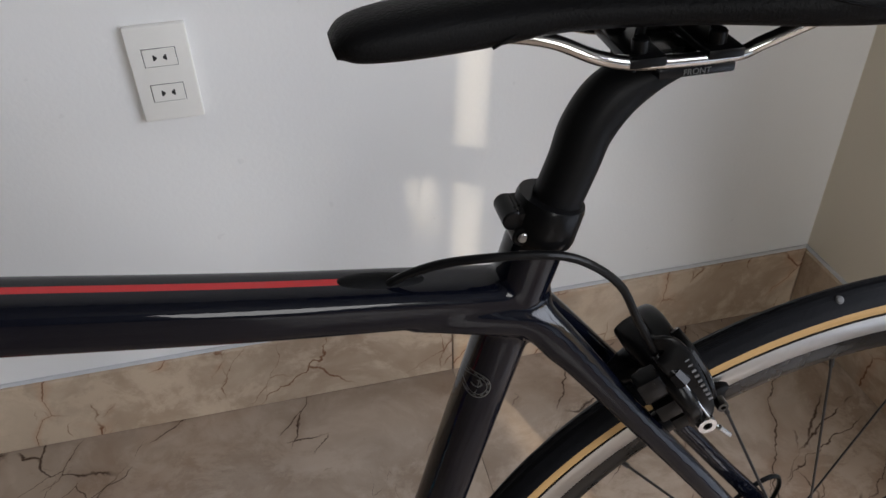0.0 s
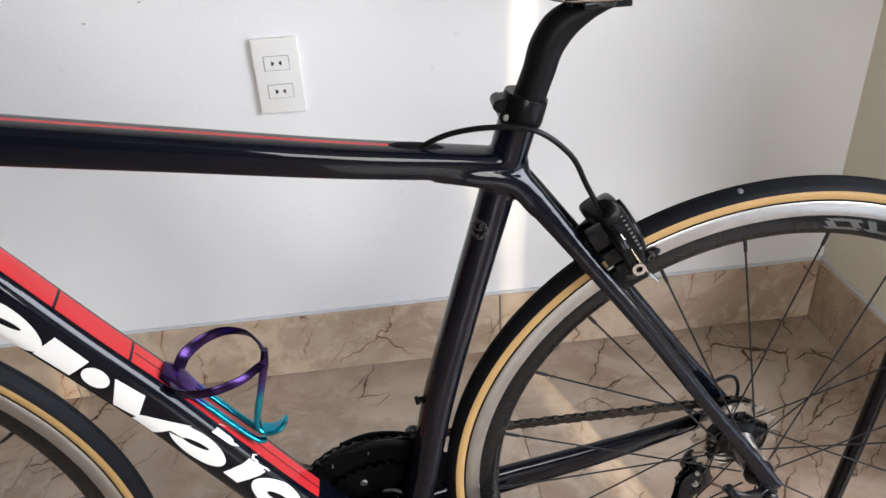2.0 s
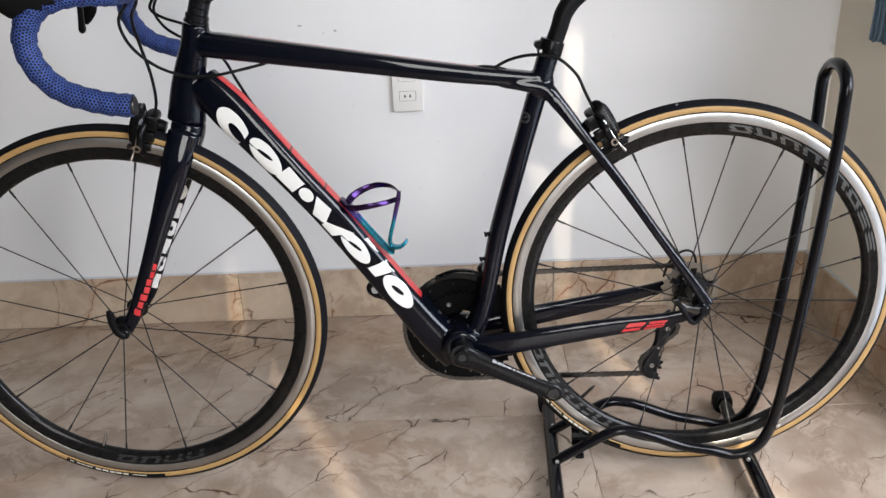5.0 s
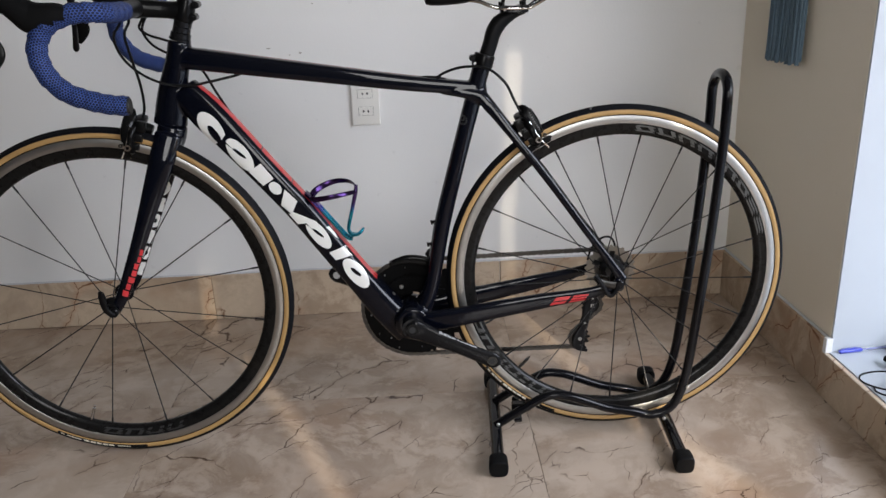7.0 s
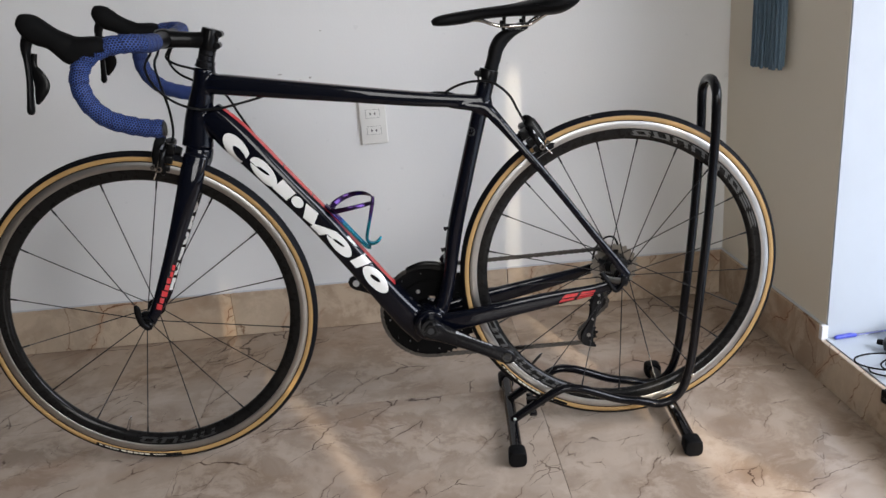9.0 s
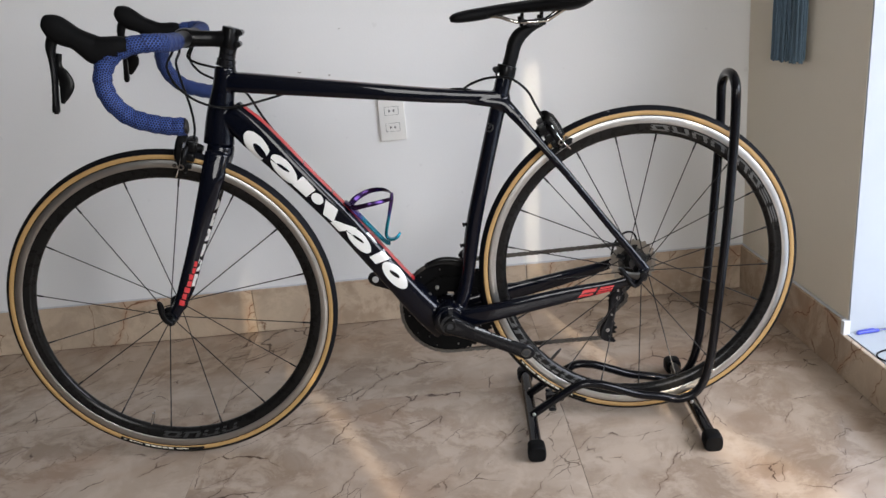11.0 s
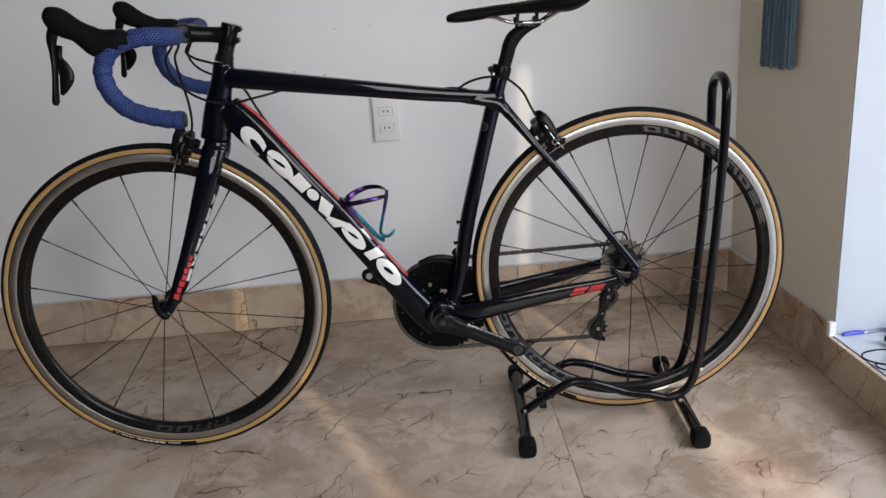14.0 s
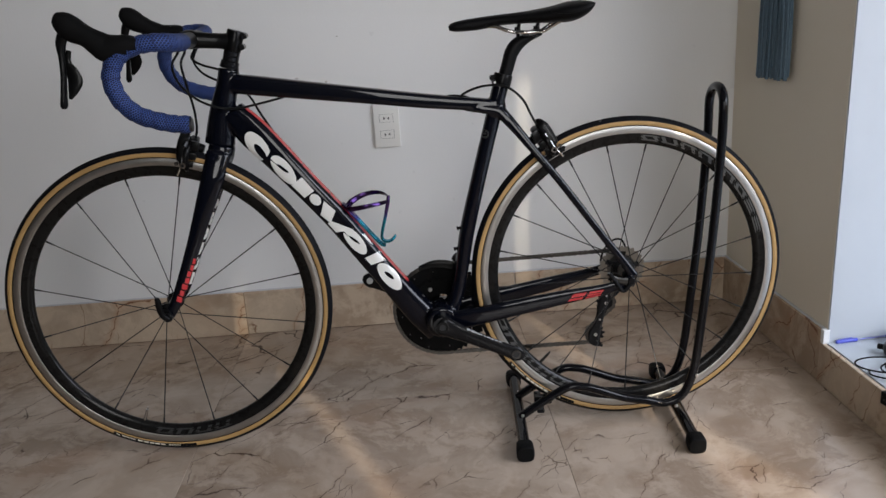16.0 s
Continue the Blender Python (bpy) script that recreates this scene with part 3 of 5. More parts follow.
def bike_wheel(name, hub, spokes, m, label, rear):
    """Rim, brake tracks, tyre, spokes and hub round an axle at hub."""
    c = (hub[0], 0, hub[1])
    bm = bmesh.new()
    lathe(bm, [(0.2785, 0.0), (0.2788, -0.0035), (0.2815, -0.0068), (0.290, -0.0098), (0.3010, -0.0109), (0.3012, -0.0092), (0.3010, 0.0092), (0.3010, 0.0109), (0.290, 0.0098), (0.2815, 0.0068), (0.2788, 0.0035)], c, 144, closed=True)
    rim = part(name, bm, CARBON, bicycle, label, m)
    bm = bmesh.new()
    for s in (-1, 1):
        lathe(bm, [(0.3012, s * 0.0108), (0.3020, s * 0.0113), (0.3150, s * 0.0113), (0.3163, s * 0.0106), (0.3163, s * 0.0075), (0.3012, s * 0.0075)], c, 144, closed=True)
    part("brake_track", bm, TRACK, rim, "silver machined brake track")
    bm = bmesh.new()
    lathe(bm, [(0.3150, -0.0092), (0.3178, -0.0108), (0.3218, -0.0123), (0.3262, -0.0120), (0.3290, -0.0106), (0.329, 0.0106), (0.3262, 0.0120), (0.3218, 0.0123), (0.3178, 0.0108), (0.3150, 0.0092)], c, 144, closed=True)
    part("tyre_sidewall", bm, TAN, rim, "tan tyre sidewall")
    bm = bmesh.new()
    for s in (-1, 1):
        lathe(bm, [(0.3160, s * 0.0100), (0.3160, s * 0.0112), (0.3176, s * 0.0114), (0.3180, s * 0.0100)], c, 144, closed=True)
    part("tyre_bead", bm, RUBBER, rim, "thin dark bead line")
    bm = bmesh.new()
    half = [(0.3268, 0.0124), (0.3298, 0.0109), (0.3322, 0.0085), (0.3342, 0.0056)]
    ribs = [(0.33505, 0.0047), (0.33475, 0.0043), (0.3354, 0.0035), (0.3351, 0.0031), (0.33575, 0.0023), (0.33545, 0.0019), (0.3360, 0.0011), (0.3358, 0.0)]
    prof = half + ribs + [(r, -y) for r, y in ribs[-2::-1]] + [(r, -y) for r, y in half[::-1]]
    lathe(bm, [(0.327, 0.0)] + prof, c, 160, closed=True)
    part("tyre_tread", bm, TREAD, rim, "black ribbed tyre tread")
    bm = bmesh.new()
    if rear:
        lathe(bm, [(0.004, -0.064), (0.0075, -0.064), (0.008, -0.052), (0.009, -0.040), (0.016, -0.037), (0.0165, -0.033), (0.012, -0.028), (0.012, 0.012), (0.024, 0.016), (0.024, 0.021), (0.016, 0.024), (0.012, 0.060), (0.004, 0.060)], c, 32)
    else:
        lathe(bm, [(0.004, -0.048), (0.0085, -0.048), (0.010, -0.040), (0.018, -0.037), (0.0185, -0.033), (0.010, -0.028), (0.009, 0.0), (0.010, 0.028), (0.0185, 0.033), (0.018, 0.037), (0.010, 0.040), (0.0085, 0.048), (0.004, 0.048)], c, 32)
    part("hub", bm, PARTS, rim, "black hub")
    if rear:
        bm = bmesh.new()
        lathe(bm, [(0.0125, -0.027), (0.0150, -0.026), (0.0135, -0.018), (0.0128, 0.004), (0.0150, 0.011), (0.0125, 0.012)], c, 28)
        part("hub_shell", bm, ALLOY, rim, "bright hub shell")
    # each spoke: angle at the rim, angle at the hub, flange radius, flange place
    bladed = {}
    for ang, lag, fr, fy in spokes:
        key = (round(lag, 2), round(fr, 4), round(fy, 4))
        if key not in bladed:
            bm = bmesh.new()
            a = Vector((fr * math.cos(radians(lag)), fy, fr * math.sin(radians(lag))))
            b = Vector((0.281, fy * 0.04, 0.0))
            loft(bm, [(*a, 0.0011, 0.0009), (*a.lerp(b, 0.06), 0.0011, 0.0008), (*a.lerp(b, 0.93), 0.0011, 0.0008), (*a.lerp(b, 0.935), 0.0019, 0.0018), (*b, 0.0019, 0.0018)], 1, 8)
            bladed[key] = link_mesh(bm, "spoke", SPOKE)
        spoke = new("spoke", bladed[key])
        spoke.parent = rim
        spoke.matrix_basis = Matrix.Translation(c) @ Matrix.Rotation(-radians(ang), 4, "Y")
    return rim


front_spokes = [(F0 + 22.5 * i, 0.0, 0.016, (0.035, -0.035)[i % 2]) for F0 in (10.1,) for i in range(16)]
rear_spokes = []
for i in range(7):
    a = 12.3 + i * 360 / 7
    rear_spokes.append((a, 0.0, 0.020, -0.035))
    rear_spokes.append((a + 360 / 21, 62.0, 0.022, 0.0185))
    rear_spokes.append((a + 720 / 21, -62.0, 0.022, 0.0185))
rear_wheel = bike_wheel("rear_wheel", (0.004, AXLE_Z), rear_spokes, None, "deep dark carbon rear wheel with a tan-wall tyre", True)
front_wheel = bike_wheel("front_wheel", FRONT, front_spokes, ROLL, "deep dark carbon front wheel with a tan-wall tyre", False)


# seat post, collar and saddle
bm = bmesh.new()
loft(bm, [(-0.2520, 0, 0.7430, 0.0136, 0.0136), (-0.2421, 0, 0.7700, 0.0136, 0.0136), (-0.2335, 0, 0.7940, 0.0136, 0.0136), (-0.2275, 0, 0.8130, 0.0142, 0.0138), (-0.2160, 0, 0.8295, 0.0142, 0.0136), (-0.1990, 0, 0.8395, 0.0105, 0.0130), (-0.1830, 0, 0.8440, 0.0060, 0.0125), (-0.1700, 0, 0.8455, 0.0026, 0.0110)], 6, 28)
post = part("seat_post", bm, MATTE, bicycle, "matte black layback carbon seat post")
bm = bmesh.new()
box(bm, (-0.2040, -0.0235, 0.8455), (-0.1660, 0.0235, 0.8510), 0.0015, 2)
cradle = part("saddle_clamp", bm, CRANK, post, "grey lower saddle clamp")
bm = bmesh.new()
for u in (-0.212, -0.174):
    box(bm, (u - 0.008, -0.026, 0.8535), (u + 0.010, 0.026, 0.8585), 0.0015, 2)
    for s in (-1, 1):
        disc(bm, (u, s * 0.017, 0.861), 0.0042, 0.004, "z", 12)
        pipe(bm, [(u, s * 0.010, 0.846), (u + 0.004, s * 0.010, 0.875)], 0.0026, 1, 8)
part("clamp_bolts", bm, PARTS, post)
bm = bmesh.new()
loft(bm, [(-0.2502, 0, 0.7520, 0.0186, 0.0184), (-0.2494, 0, 0.7545, 0.0192, 0.0190), (-0.2445, 0, 0.7720, 0.0192, 0.0190), (-0.2437, 0, 0.7745, 0.0184, 0.0182)], 1, 32)
collar = part("seat_collar", bm, PARTS, bicycle, "black seat post collar")
bm = bmesh.new()
disc(bm, (-0.2675, 0, 0.7690), 0.0058, 0.0100, "y", 20)
disc(bm, (-0.2630, 0, 0.7595), 0.0056, 0.0120, "y", 20)
box(bm, (-0.2670, -0.010, 0.7550), (-0.2530, 0.010, 0.7750), 0.002)
part("collar_bolt_housing", bm, PARTS, collar)
bm = bmesh.new()
disc(bm, (-0.2630, -0.0131, 0.7600), 0.0030, 0.0008, "y", 12)
part("bolt", bm, ALLOY, collar, "silver bolt head")

bm = bmesh.new()
loft(bm, [(-0.3490, 0, 0.8700, 0.0045, 0.011), (-0.3402, 0, 0.8725, 0.0088, 0.0172), (-0.3194, 0, 0.8742, 0.0112, 0.0200), (-0.2861, 0, 0.8765, 0.0120, 0.0212), (-0.2466, 0, 0.8805, 0.0108, 0.0262), (-0.1946, 0, 0.8825, 0.0118, 0.0400), (-0.1457, 0, 0.8845, 0.0160, 0.0570), (-0.1093, 0, 0.8880, 0.0195, 0.0665), (-0.0833, 0, 0.8940, 0.0150, 0.0680), (-0.0703, 0, 0.8990, 0.0075, 0.0620), (-0.0661, 0, 0.9010, 0.0030, 0.0540)], 6, 40, 2.5)
saddle = part("saddle", bm, LEATHER, bicycle, "black racing saddle with stitched seams")
for s in (-1, 1):
    bm = bmesh.new()
    pipe(bm, [(-0.3048, s * 0.006, 0.8700), (-0.2757, s * 0.011, 0.8705), (-0.2536, s * 0.0165, 0.8675), (-0.2330, s * 0.0215, 0.8593), (-0.2112, s * 0.022, 0.8547), (-0.1680, s * 0.022, 0.8537), (-0.1540, s * 0.0235, 0.8588), (-0.1301, s * 0.031, 0.8715), (-0.1041, s * 0.035, 0.8780)], 0.0035, 6, 12)
    part("saddle_rail", bm, CHROME, saddle, "polished steel saddle rail")
    bm = bmesh.new()
    pipe(bm, [(-0.2819, s * 0.0205, 0.8692), (-0.2715, s * 0.0215, 0.8748), (-0.2549, s * 0.0220, 0.8825), (-0.2289, s * 0.0228, 0.8888), (-0.1977, s * 0.0250, 0.8922)], 0.0009, 5, 6)
    part("seam", bm, LEATHER, saddle)
    bm = bmesh.new()
    pipe(bm, [(-0.1592, s * 0.0505, 0.8925), (-0.1405, s * 0.0585, 0.8870), (-0.1197, s * 0.0650, 0.8850), (-0.0937, s * 0.0685, 0.8885)], 0.0009, 5, 6)
    part("seam", bm, LEATHER, saddle)

# stem, bar, tape, hoods and levers, all turned with the fork
ax = HEAD_AXIS.normalized()
foot = Vector((-0.7945, 0, 0.8225))
spacers = None
for a, b, r in ((0.0, 0.004, 0.0195), (0.004, 0.014, 0.0182), (0.0145, 0.0245, 0.0160), (0.025, 0.035, 0.0160)):
    p, q = foot + ax * a, foot + ax * b
    bm = bmesh.new()
    loft(bm, [(*p, r - 0.0006, r - 0.0006), (*p.lerp(q, 0.08), r, r), (*p.lerp(q, 0.92), r, r), (*q, r - 0.0006, r - 0.0006)], 1, 28)
    if spacers is None:
        spacers = part("headset_cap", bm, CRANK, bicycle, "dark grey headset cap", TURN)
    else:
        part("headset_spacer", bm, CRANK, spacers)
bm = bmesh.new()
p, q = foot + ax * 0.0355, foot + ax * 0.0755
loft(bm, [(*p, 0.0165, 0.0165), (*p.lerp(q, 0.06), 0.0172, 0.0172), (*p.lerp(q, 0.94), 0.0172, 0.0172), (*q, 0.0160, 0.0160)], 1, 28)
loft(bm, [(-0.774, 0, 0.8730, 0.0185, 0.0150), (-0.79, 0, 0.8740, 0.0165, 0.0145), (-0.810, 0, 0.8765, 0.0150, 0.0140), (-0.848, 0, 0.8810, 0.0165, 0.0185), (-0.859, 0, 0.8825, 0.0190, 0.0210), (-0.872, 0, 0.8830, 0.0175, 0.0210), (-0.877, 0, 0.8832, 0.0140, 0.0190)], 5, 24, 2.6)
stem = part("stem", bm, PARTS, bicycle, "black alloy stem", TURN)
bm = bmesh.new()
for h in (0.0445, 0.0665):
    p = foot + ax * h + Vector((0.0175, 0, -0.003))
    disc(bm, p, 0.0062, 0.0150, "y", 16)
    for s in (-1, 1):
        disc(bm, (p.x, s * 0.0152, p.z), 0.0030, 0.0012, "y", 10)
part("stem_clamp_bolts", bm, PARTS, stem)

bm = bmesh.new()
pipe(bm, [(-0.8640, y, 0.8825) for y in (-0.09, -0.04, 0.04, 0.09)], 0.0150, 2, 20)
handlebar = part("handlebar", bm, MATTE, bicycle, "black drop handlebar", BAR_TURN)
def lay_uv(me, rows, n, r):
    """Unrolls a wound tube: u round it, v along it, in metres."""
    run = [0.0]
    for a, b in zip(rows, rows[1:]):
        run.append(run[-1] + float(np.linalg.norm(b - a)))
    uv = me.uv_layers.new(name="wrap").data
    for f in me.polygons:
        js = [me.loops[i].vertex_index % n for i in f.loop_indices]
        wrap = max(js) == n - 1 and min(js) == 0
        for i, j in zip(f.loop_indices, js):
            k = me.loops[i].vertex_index // n
            uv[i].uv = ((n if wrap and j == 0 else j) * 2 * math.pi * r / n, run[k])


DROP = [(-0.8640, 0.085, 0.8830), (-0.8640, 0.125, 0.8840), (-0.8650, 0.165, 0.8860), (-0.8700, 0.193, 0.8885), (-0.8870, 0.2080, 0.8905), (-0.9140, 0.2130, 0.8885), (-0.9440, 0.2145, 0.8775), (-0.9630, 0.2160, 0.8550), (-0.9685, 0.2170, 0.8290), (-0.9590, 0.2180, 0.7980), (-0.9350, 0.2190, 0.7720), (-0.9020, 0.2195, 0.7580), (-0.8720, 0.2200, 0.7500), (-0.8460, 0.2205, 0.7470)]
for s in (-1, 1):
    rows = smooth_rows([(x, s * y, z) for x, y, z in DROP], 7)
    bm = bmesh.new()
    # the winding: each turn a little thicker at its edge
    wound = []
    for i, r in enumerate(rows):
        w = 0.0148 + 0.0016 * ((i % 5) / 4.0)
        wound.append((*r, w, w))
    loft(bm, wound, 1, 22)
    tape = part("bar_tape", bm, TAPE, handlebar, "blue perforated bar tape")
    lay_uv(tape.data, rows, 22, 0.0155)
    bm = bmesh.new()
    disc(bm, (-0.8455, s * 0.2205, 0.7468), 0.0128, 0.0030, "x", 20)
    part("bar_end_plug", bm, DULL, handlebar, "dull metal bar end plug")
    bm = bmesh.new()
    loft(bm, [(-0.9150, s * 0.2140, 0.8885, 0.0120, 0.0155), (-0.9291, s * 0.2140, 0.8895, 0.0175, 0.0172), (-0.9486, s * 0.2140, 0.8868, 0.0215, 0.0176), (-0.9670, s * 0.2129, 0.8866, 0.0240, 0.0174), (-0.9800, s * 0.2129, 0.8955, 0.0215, 0.0170), (-0.9973, s * 0.2119, 0.9082, 0.0180, 0.0165), (-1.0168, s * 0.2108, 0.9201, 0.0215, 0.0160), (-1.0309, s * 0.2103, 0.9325, 0.0200, 0.0150), (-1.0417, s * 0.2103, 0.9413, 0.0120, 0.0115), (-1.0450, s * 0.2103, 0.9435, 0.0050, 0.006)], 6, 24, 2.4)
    hood = part("brake_hood", bm, RUBBER, handlebar, "black rubber brake hood")
    bm = bmesh.new()
    loft(bm, [(-1.0330, s * 0.2093, 0.9178, 0.0100, 0.0085), (-1.0420, s * 0.2098, 0.8992, 0.0085, 0.0075), (-1.0440, s * 0.2114, 0.8762, 0.0055, 0.0070), (-1.0460, s * 0.2141, 0.8477, 0.0048, 0.0075), (-1.0505, s * 0.2178, 0.8159, 0.0050, 0.0080), (-1.0535, s * 0.2199, 0.7962, 0.0060, 0.0075), (-1.0545, s * 0.2205, 0.7900, 0.0030, 0.004)], 6, 14, 2.6)
    part("brake_lever", bm, PARTS, hood, "black brake lever")
    bm = bmesh.new()
    loft(bm, [(-1.0320, s * 0.2071, 0.8871, 0.0045, 0.003), (-1.0370, s * 0.2082, 0.8674, 0.0060, 0.003), (-1.0320, s * 0.2103, 0.8510, 0.0105, 0.0035), (-1.0295, s * 0.2119, 0.8356, 0.0125, 0.0035), (-1.0355, s * 0.2141, 0.8192, 0.0085, 0.003), (-1.0425, s * 0.2157, 0.8061, 0.0030, 0.002)], 6, 12, 2.4)
    part("shift_paddle", bm, PARTS, hood, "black shift paddle")

# cables
def cable(name, pts, r=0.0024, m=None, label=""):
    bm = bmesh.new()
    pipe(bm, pts, r, 7, 10)
    return part(name, bm, HOUSING, bicycle, label, m)


cable("rear_brake_cable", [(-0.335, -0.004, 0.7360), (-0.323, -0.007, 0.7435), (-0.306, -0.012, 0.7505), (-0.283, -0.0195, 0.7555), (-0.255, -0.0225, 0.7545), (-0.232, -0.0220, 0.7455), (-0.208, -0.0190, 0.7220), (-0.1950, -0.0205, 0.6950), (-0.1800, -0.0240, 0.6650)], 0.0025, None, "black rear brake cable housing")
bm = bmesh.new()
loft(bm, [(-0.366, 0, 0.7370, 0.0015, 0.002), (-0.356, 0, 0.7370, 0.0038, 0.0062), (-0.338, 0, 0.7348, 0.0048, 0.0075), (-0.320, 0, 0.7315, 0.0040, 0.0060), (-0.308, 0, 0.7285, 0.0010, 0.002)], 5, 16)
part("cable_grommet", bm, RUBBER, bicycle, "black rubber cable entry")
cable("front_brake_cable", [(-0.858, -0.062, 0.886), (-0.862, -0.050, 0.872), (-0.868, -0.040, 0.858), (-0.876, -0.046, 0.838), (-0.874, -0.038, 0.800), (-0.870, -0.024, 0.750), (-0.872, -0.016, 0.708), (-0.8795, -0.018, 0.682)], 0.0025)
cable("gear_cable_near", [(-0.858, -0.076, 0.886), (-0.866, -0.068, 0.872), (-0.876, -0.060, 0.858), (-0.888, -0.066, 0.835), (-0.880, -0.060, 0.800), (-0.855, -0.044, 0.768), (-0.820, -0.031, 0.749), (-0.780, -0.026, 0.7445), (-0.740, -0.022, 0.7500), (-0.705, -0.012, 0.7560), (-0.690, -0.004, 0.7590)], 0.0024)
cable("gear_cable_far", [(-0.858, 0.074, 0.886), (-0.864, 0.066, 0.872), (-0.872, 0.055, 0.858), (-0.880, 0.060, 0.838), (-0.864, 0.052, 0.815), (-0.835, 0.036, 0.800), (-0.800, 0.026, 0.788), (-0.768, 0.023, 0.765), (-0.748, 0.016, 0.730), (-0.728, 0.008, 0.697), (-0.718, 0.004, 0.682)], 0.0024)
cable("brake_cable_far", [(-0.858, 0.052, 0.886), (-0.862, 0.042, 0.873), (-0.868, 0.030, 0.860), (-0.876, 0.034, 0.845), (-0.858, 0.030, 0.832), (-0.828, 0.026, 0.822), (-0.800, 0.024, 0.812), (-0.785, 0.024, 0.795)], 0.0024)


INK = plain("dim_grey_print", (0.11, 0.11, 0.11), 0.5)


# brakes: arms in (along the tyre, across, out from the wheel's centre)
def caliper(name, centre, angle, sense, m, label, printed):
    er = Vector((math.cos(radians(angle)), 0, math.sin(radians(angle))))
    et = Vector((er.z, 0, -er.x)) * sense
    ey = Vector((0, 1, 0))
    c = Vector((centre[0], 0, centre[1]))

    def at(t, y, r):
        r = r if r < 0.335 else 0.335 + (r - 0.335) * 0.78
        return c + et * t + ey * y + er * r

    bm = bmesh.new()
    loft(bm, [(*at(-0.026, 0, 0.358), 0.009, 0.008), (*at(-0.012, 0, 0.360), 0.011, 0.011), (*at(0.010, 0, 0.361), 0.011, 0.010), (*at(0.020, 0, 0.361), 0.007, 0.007)], 3, 16)
    loft(bm, [(*at(-0.004, 0.016, 0.378), 0.008, 0.009), (*at(-0.002, 0.002, 0.374), 0.011, 0.010), (*at(0.002, -0.020, 0.365), 0.012, 0.009), (*at(0.004, -0.0325, 0.346), 0.0115, 0.0065), (*at(0.003, -0.0325, 0.328), 0.0095, 0.0055), (*at(0.0, -0.027, 0.314), 0.0075, 0.0050)], 5, 16, 2.8, side=et)
    body = part(name, bm, PARTS, bicycle, label, m)
    bm = bmesh.new()
    loft(bm, [(*at(0.012, -0.014, 0.376), 0.006, 0.007), (*at(0.012, 0.004, 0.372), 0.009, 0.008), (*at(0.010, 0.022, 0.363), 0.010, 0.008), (*at(0.006, 0.0325, 0.345), 0.0085, 0.0065), (*at(0.002, 0.031, 0.326), 0.0075, 0.0055), (*at(0.0, 0.026, 0.314), 0.0065, 0.0050)], 5, 14, 2.8, side=et)
    loft(bm, [(*at(0.020, -0.011, 0.385), 0.004, 0.003), (*at(0.021, -0.018, 0.374), 0.008, 0.0035), (*at(0.021, -0.027, 0.350), 0.009, 0.0035), (*at(0.018, -0.030, 0.328), 0.006, 0.003)], 5, 12, 3.0, side=et)
    part("brake_arm", bm, PARTS, body)
    bm = bmesh.new()
    loft(bm, [(*at(0.004, -0.0200, 0.398), 0.0070, 0.0020), (*at(0.010, -0.0290, 0.393), 0.0100, 0.0022), (*at(0.0115, -0.0350, 0.360), 0.0088, 0.0024), (*at(0.010, -0.0372, 0.330), 0.0066, 0.0024), (*at(0.006, -0.0360, 0.316), 0.0040, 0.0020)], 5, 16, 5.0, side=ey)
    cover = part("brake_arm_plate", bm, PARTS, body, "flat black brake arm plate")
    for i in range(9 if printed else 0):
        r = 0.382 - 0.0055 * i
        f = (0.394 - r) / 0.034
        y = -0.0290 - 0.0060 * f if r > 0.360 else -0.0350 - 0.0025 * (0.360 - r) / 0.030
        bm = bmesh.new()
        box(bm, (-0.0011, -0.0004, -0.0014), (0.0011, 0.0004, 0.0014))
        bmesh.ops.transform(bm, matrix=Matrix.Translation(at(0.0165, y - 0.0026, r)) @ Matrix(((et.x, 0, er.x), (0, 1, 0), (et.z, 0, er.z))).to_4x4() @ Matrix.Rotation(radians(90), 4, "Y"), verts=bm.verts)
        part("plate_print", bm, INK, cover, "grey print")
    for s in (-1, 1):
        bm = bmesh.new()
        loft(bm, [(*at(-0.027, s * 0.0165, 0.3070), 0.0045, 0.003), (*at(-0.024, s * 0.0165, 0.3078), 0.0058, 0.0042), (*at(0.0, s * 0.0165, 0.3090), 0.0058, 0.0045), (*at(0.024, s * 0.0165, 0.3078), 0.0058, 0.0042), (*at(0.027, s * 0.0165, 0.3070), 0.0045, 0.003)], 2, 12, 3.5)
        disc(bm, at(0.0, s * 0.0235, 0.3105), 0.0052, 0.004, "y", 14)
        part("brake_pad", bm, RUBBER, body, "black brake pad")
    bm = bmesh.new()
    pipe(bm, [at(0.003, -0.024, 0.392), at(0.006, -0.032, 0.376)], 0.0042, 1, 12)
    pipe(bm, [at(0.006, -0.032, 0.376), at(0.008, -0.0365, 0.366)], 0.0056, 1, 8)
    part("cable_adjuster", bm, CRANK, body, "dark grey cable adjuster")
    bm = bmesh.new()
    pipe(bm, [at(0.008, -0.0370, 0.366), at(0.0095, -0.0425, 0.328), at(0.0115, -0.0430, 0.312)], 0.0008, 1, 8)
    pipe(bm, [at(0.0115, -0.0430, 0.312), at(0.0145, -0.0435, 0.300)], 0.0019, 1, 8)
    p = at(0.0060, -0.0415, 0.322)
    lathe(bm, [(0.0030, -0.004), (0.0062, -0.004), (0.0062, 0.003), (0.0030, 0.003)], p, 18, closed=True)
    part("anchor_bolt", bm, CHROME, body, "bright cable and anchor bolt")
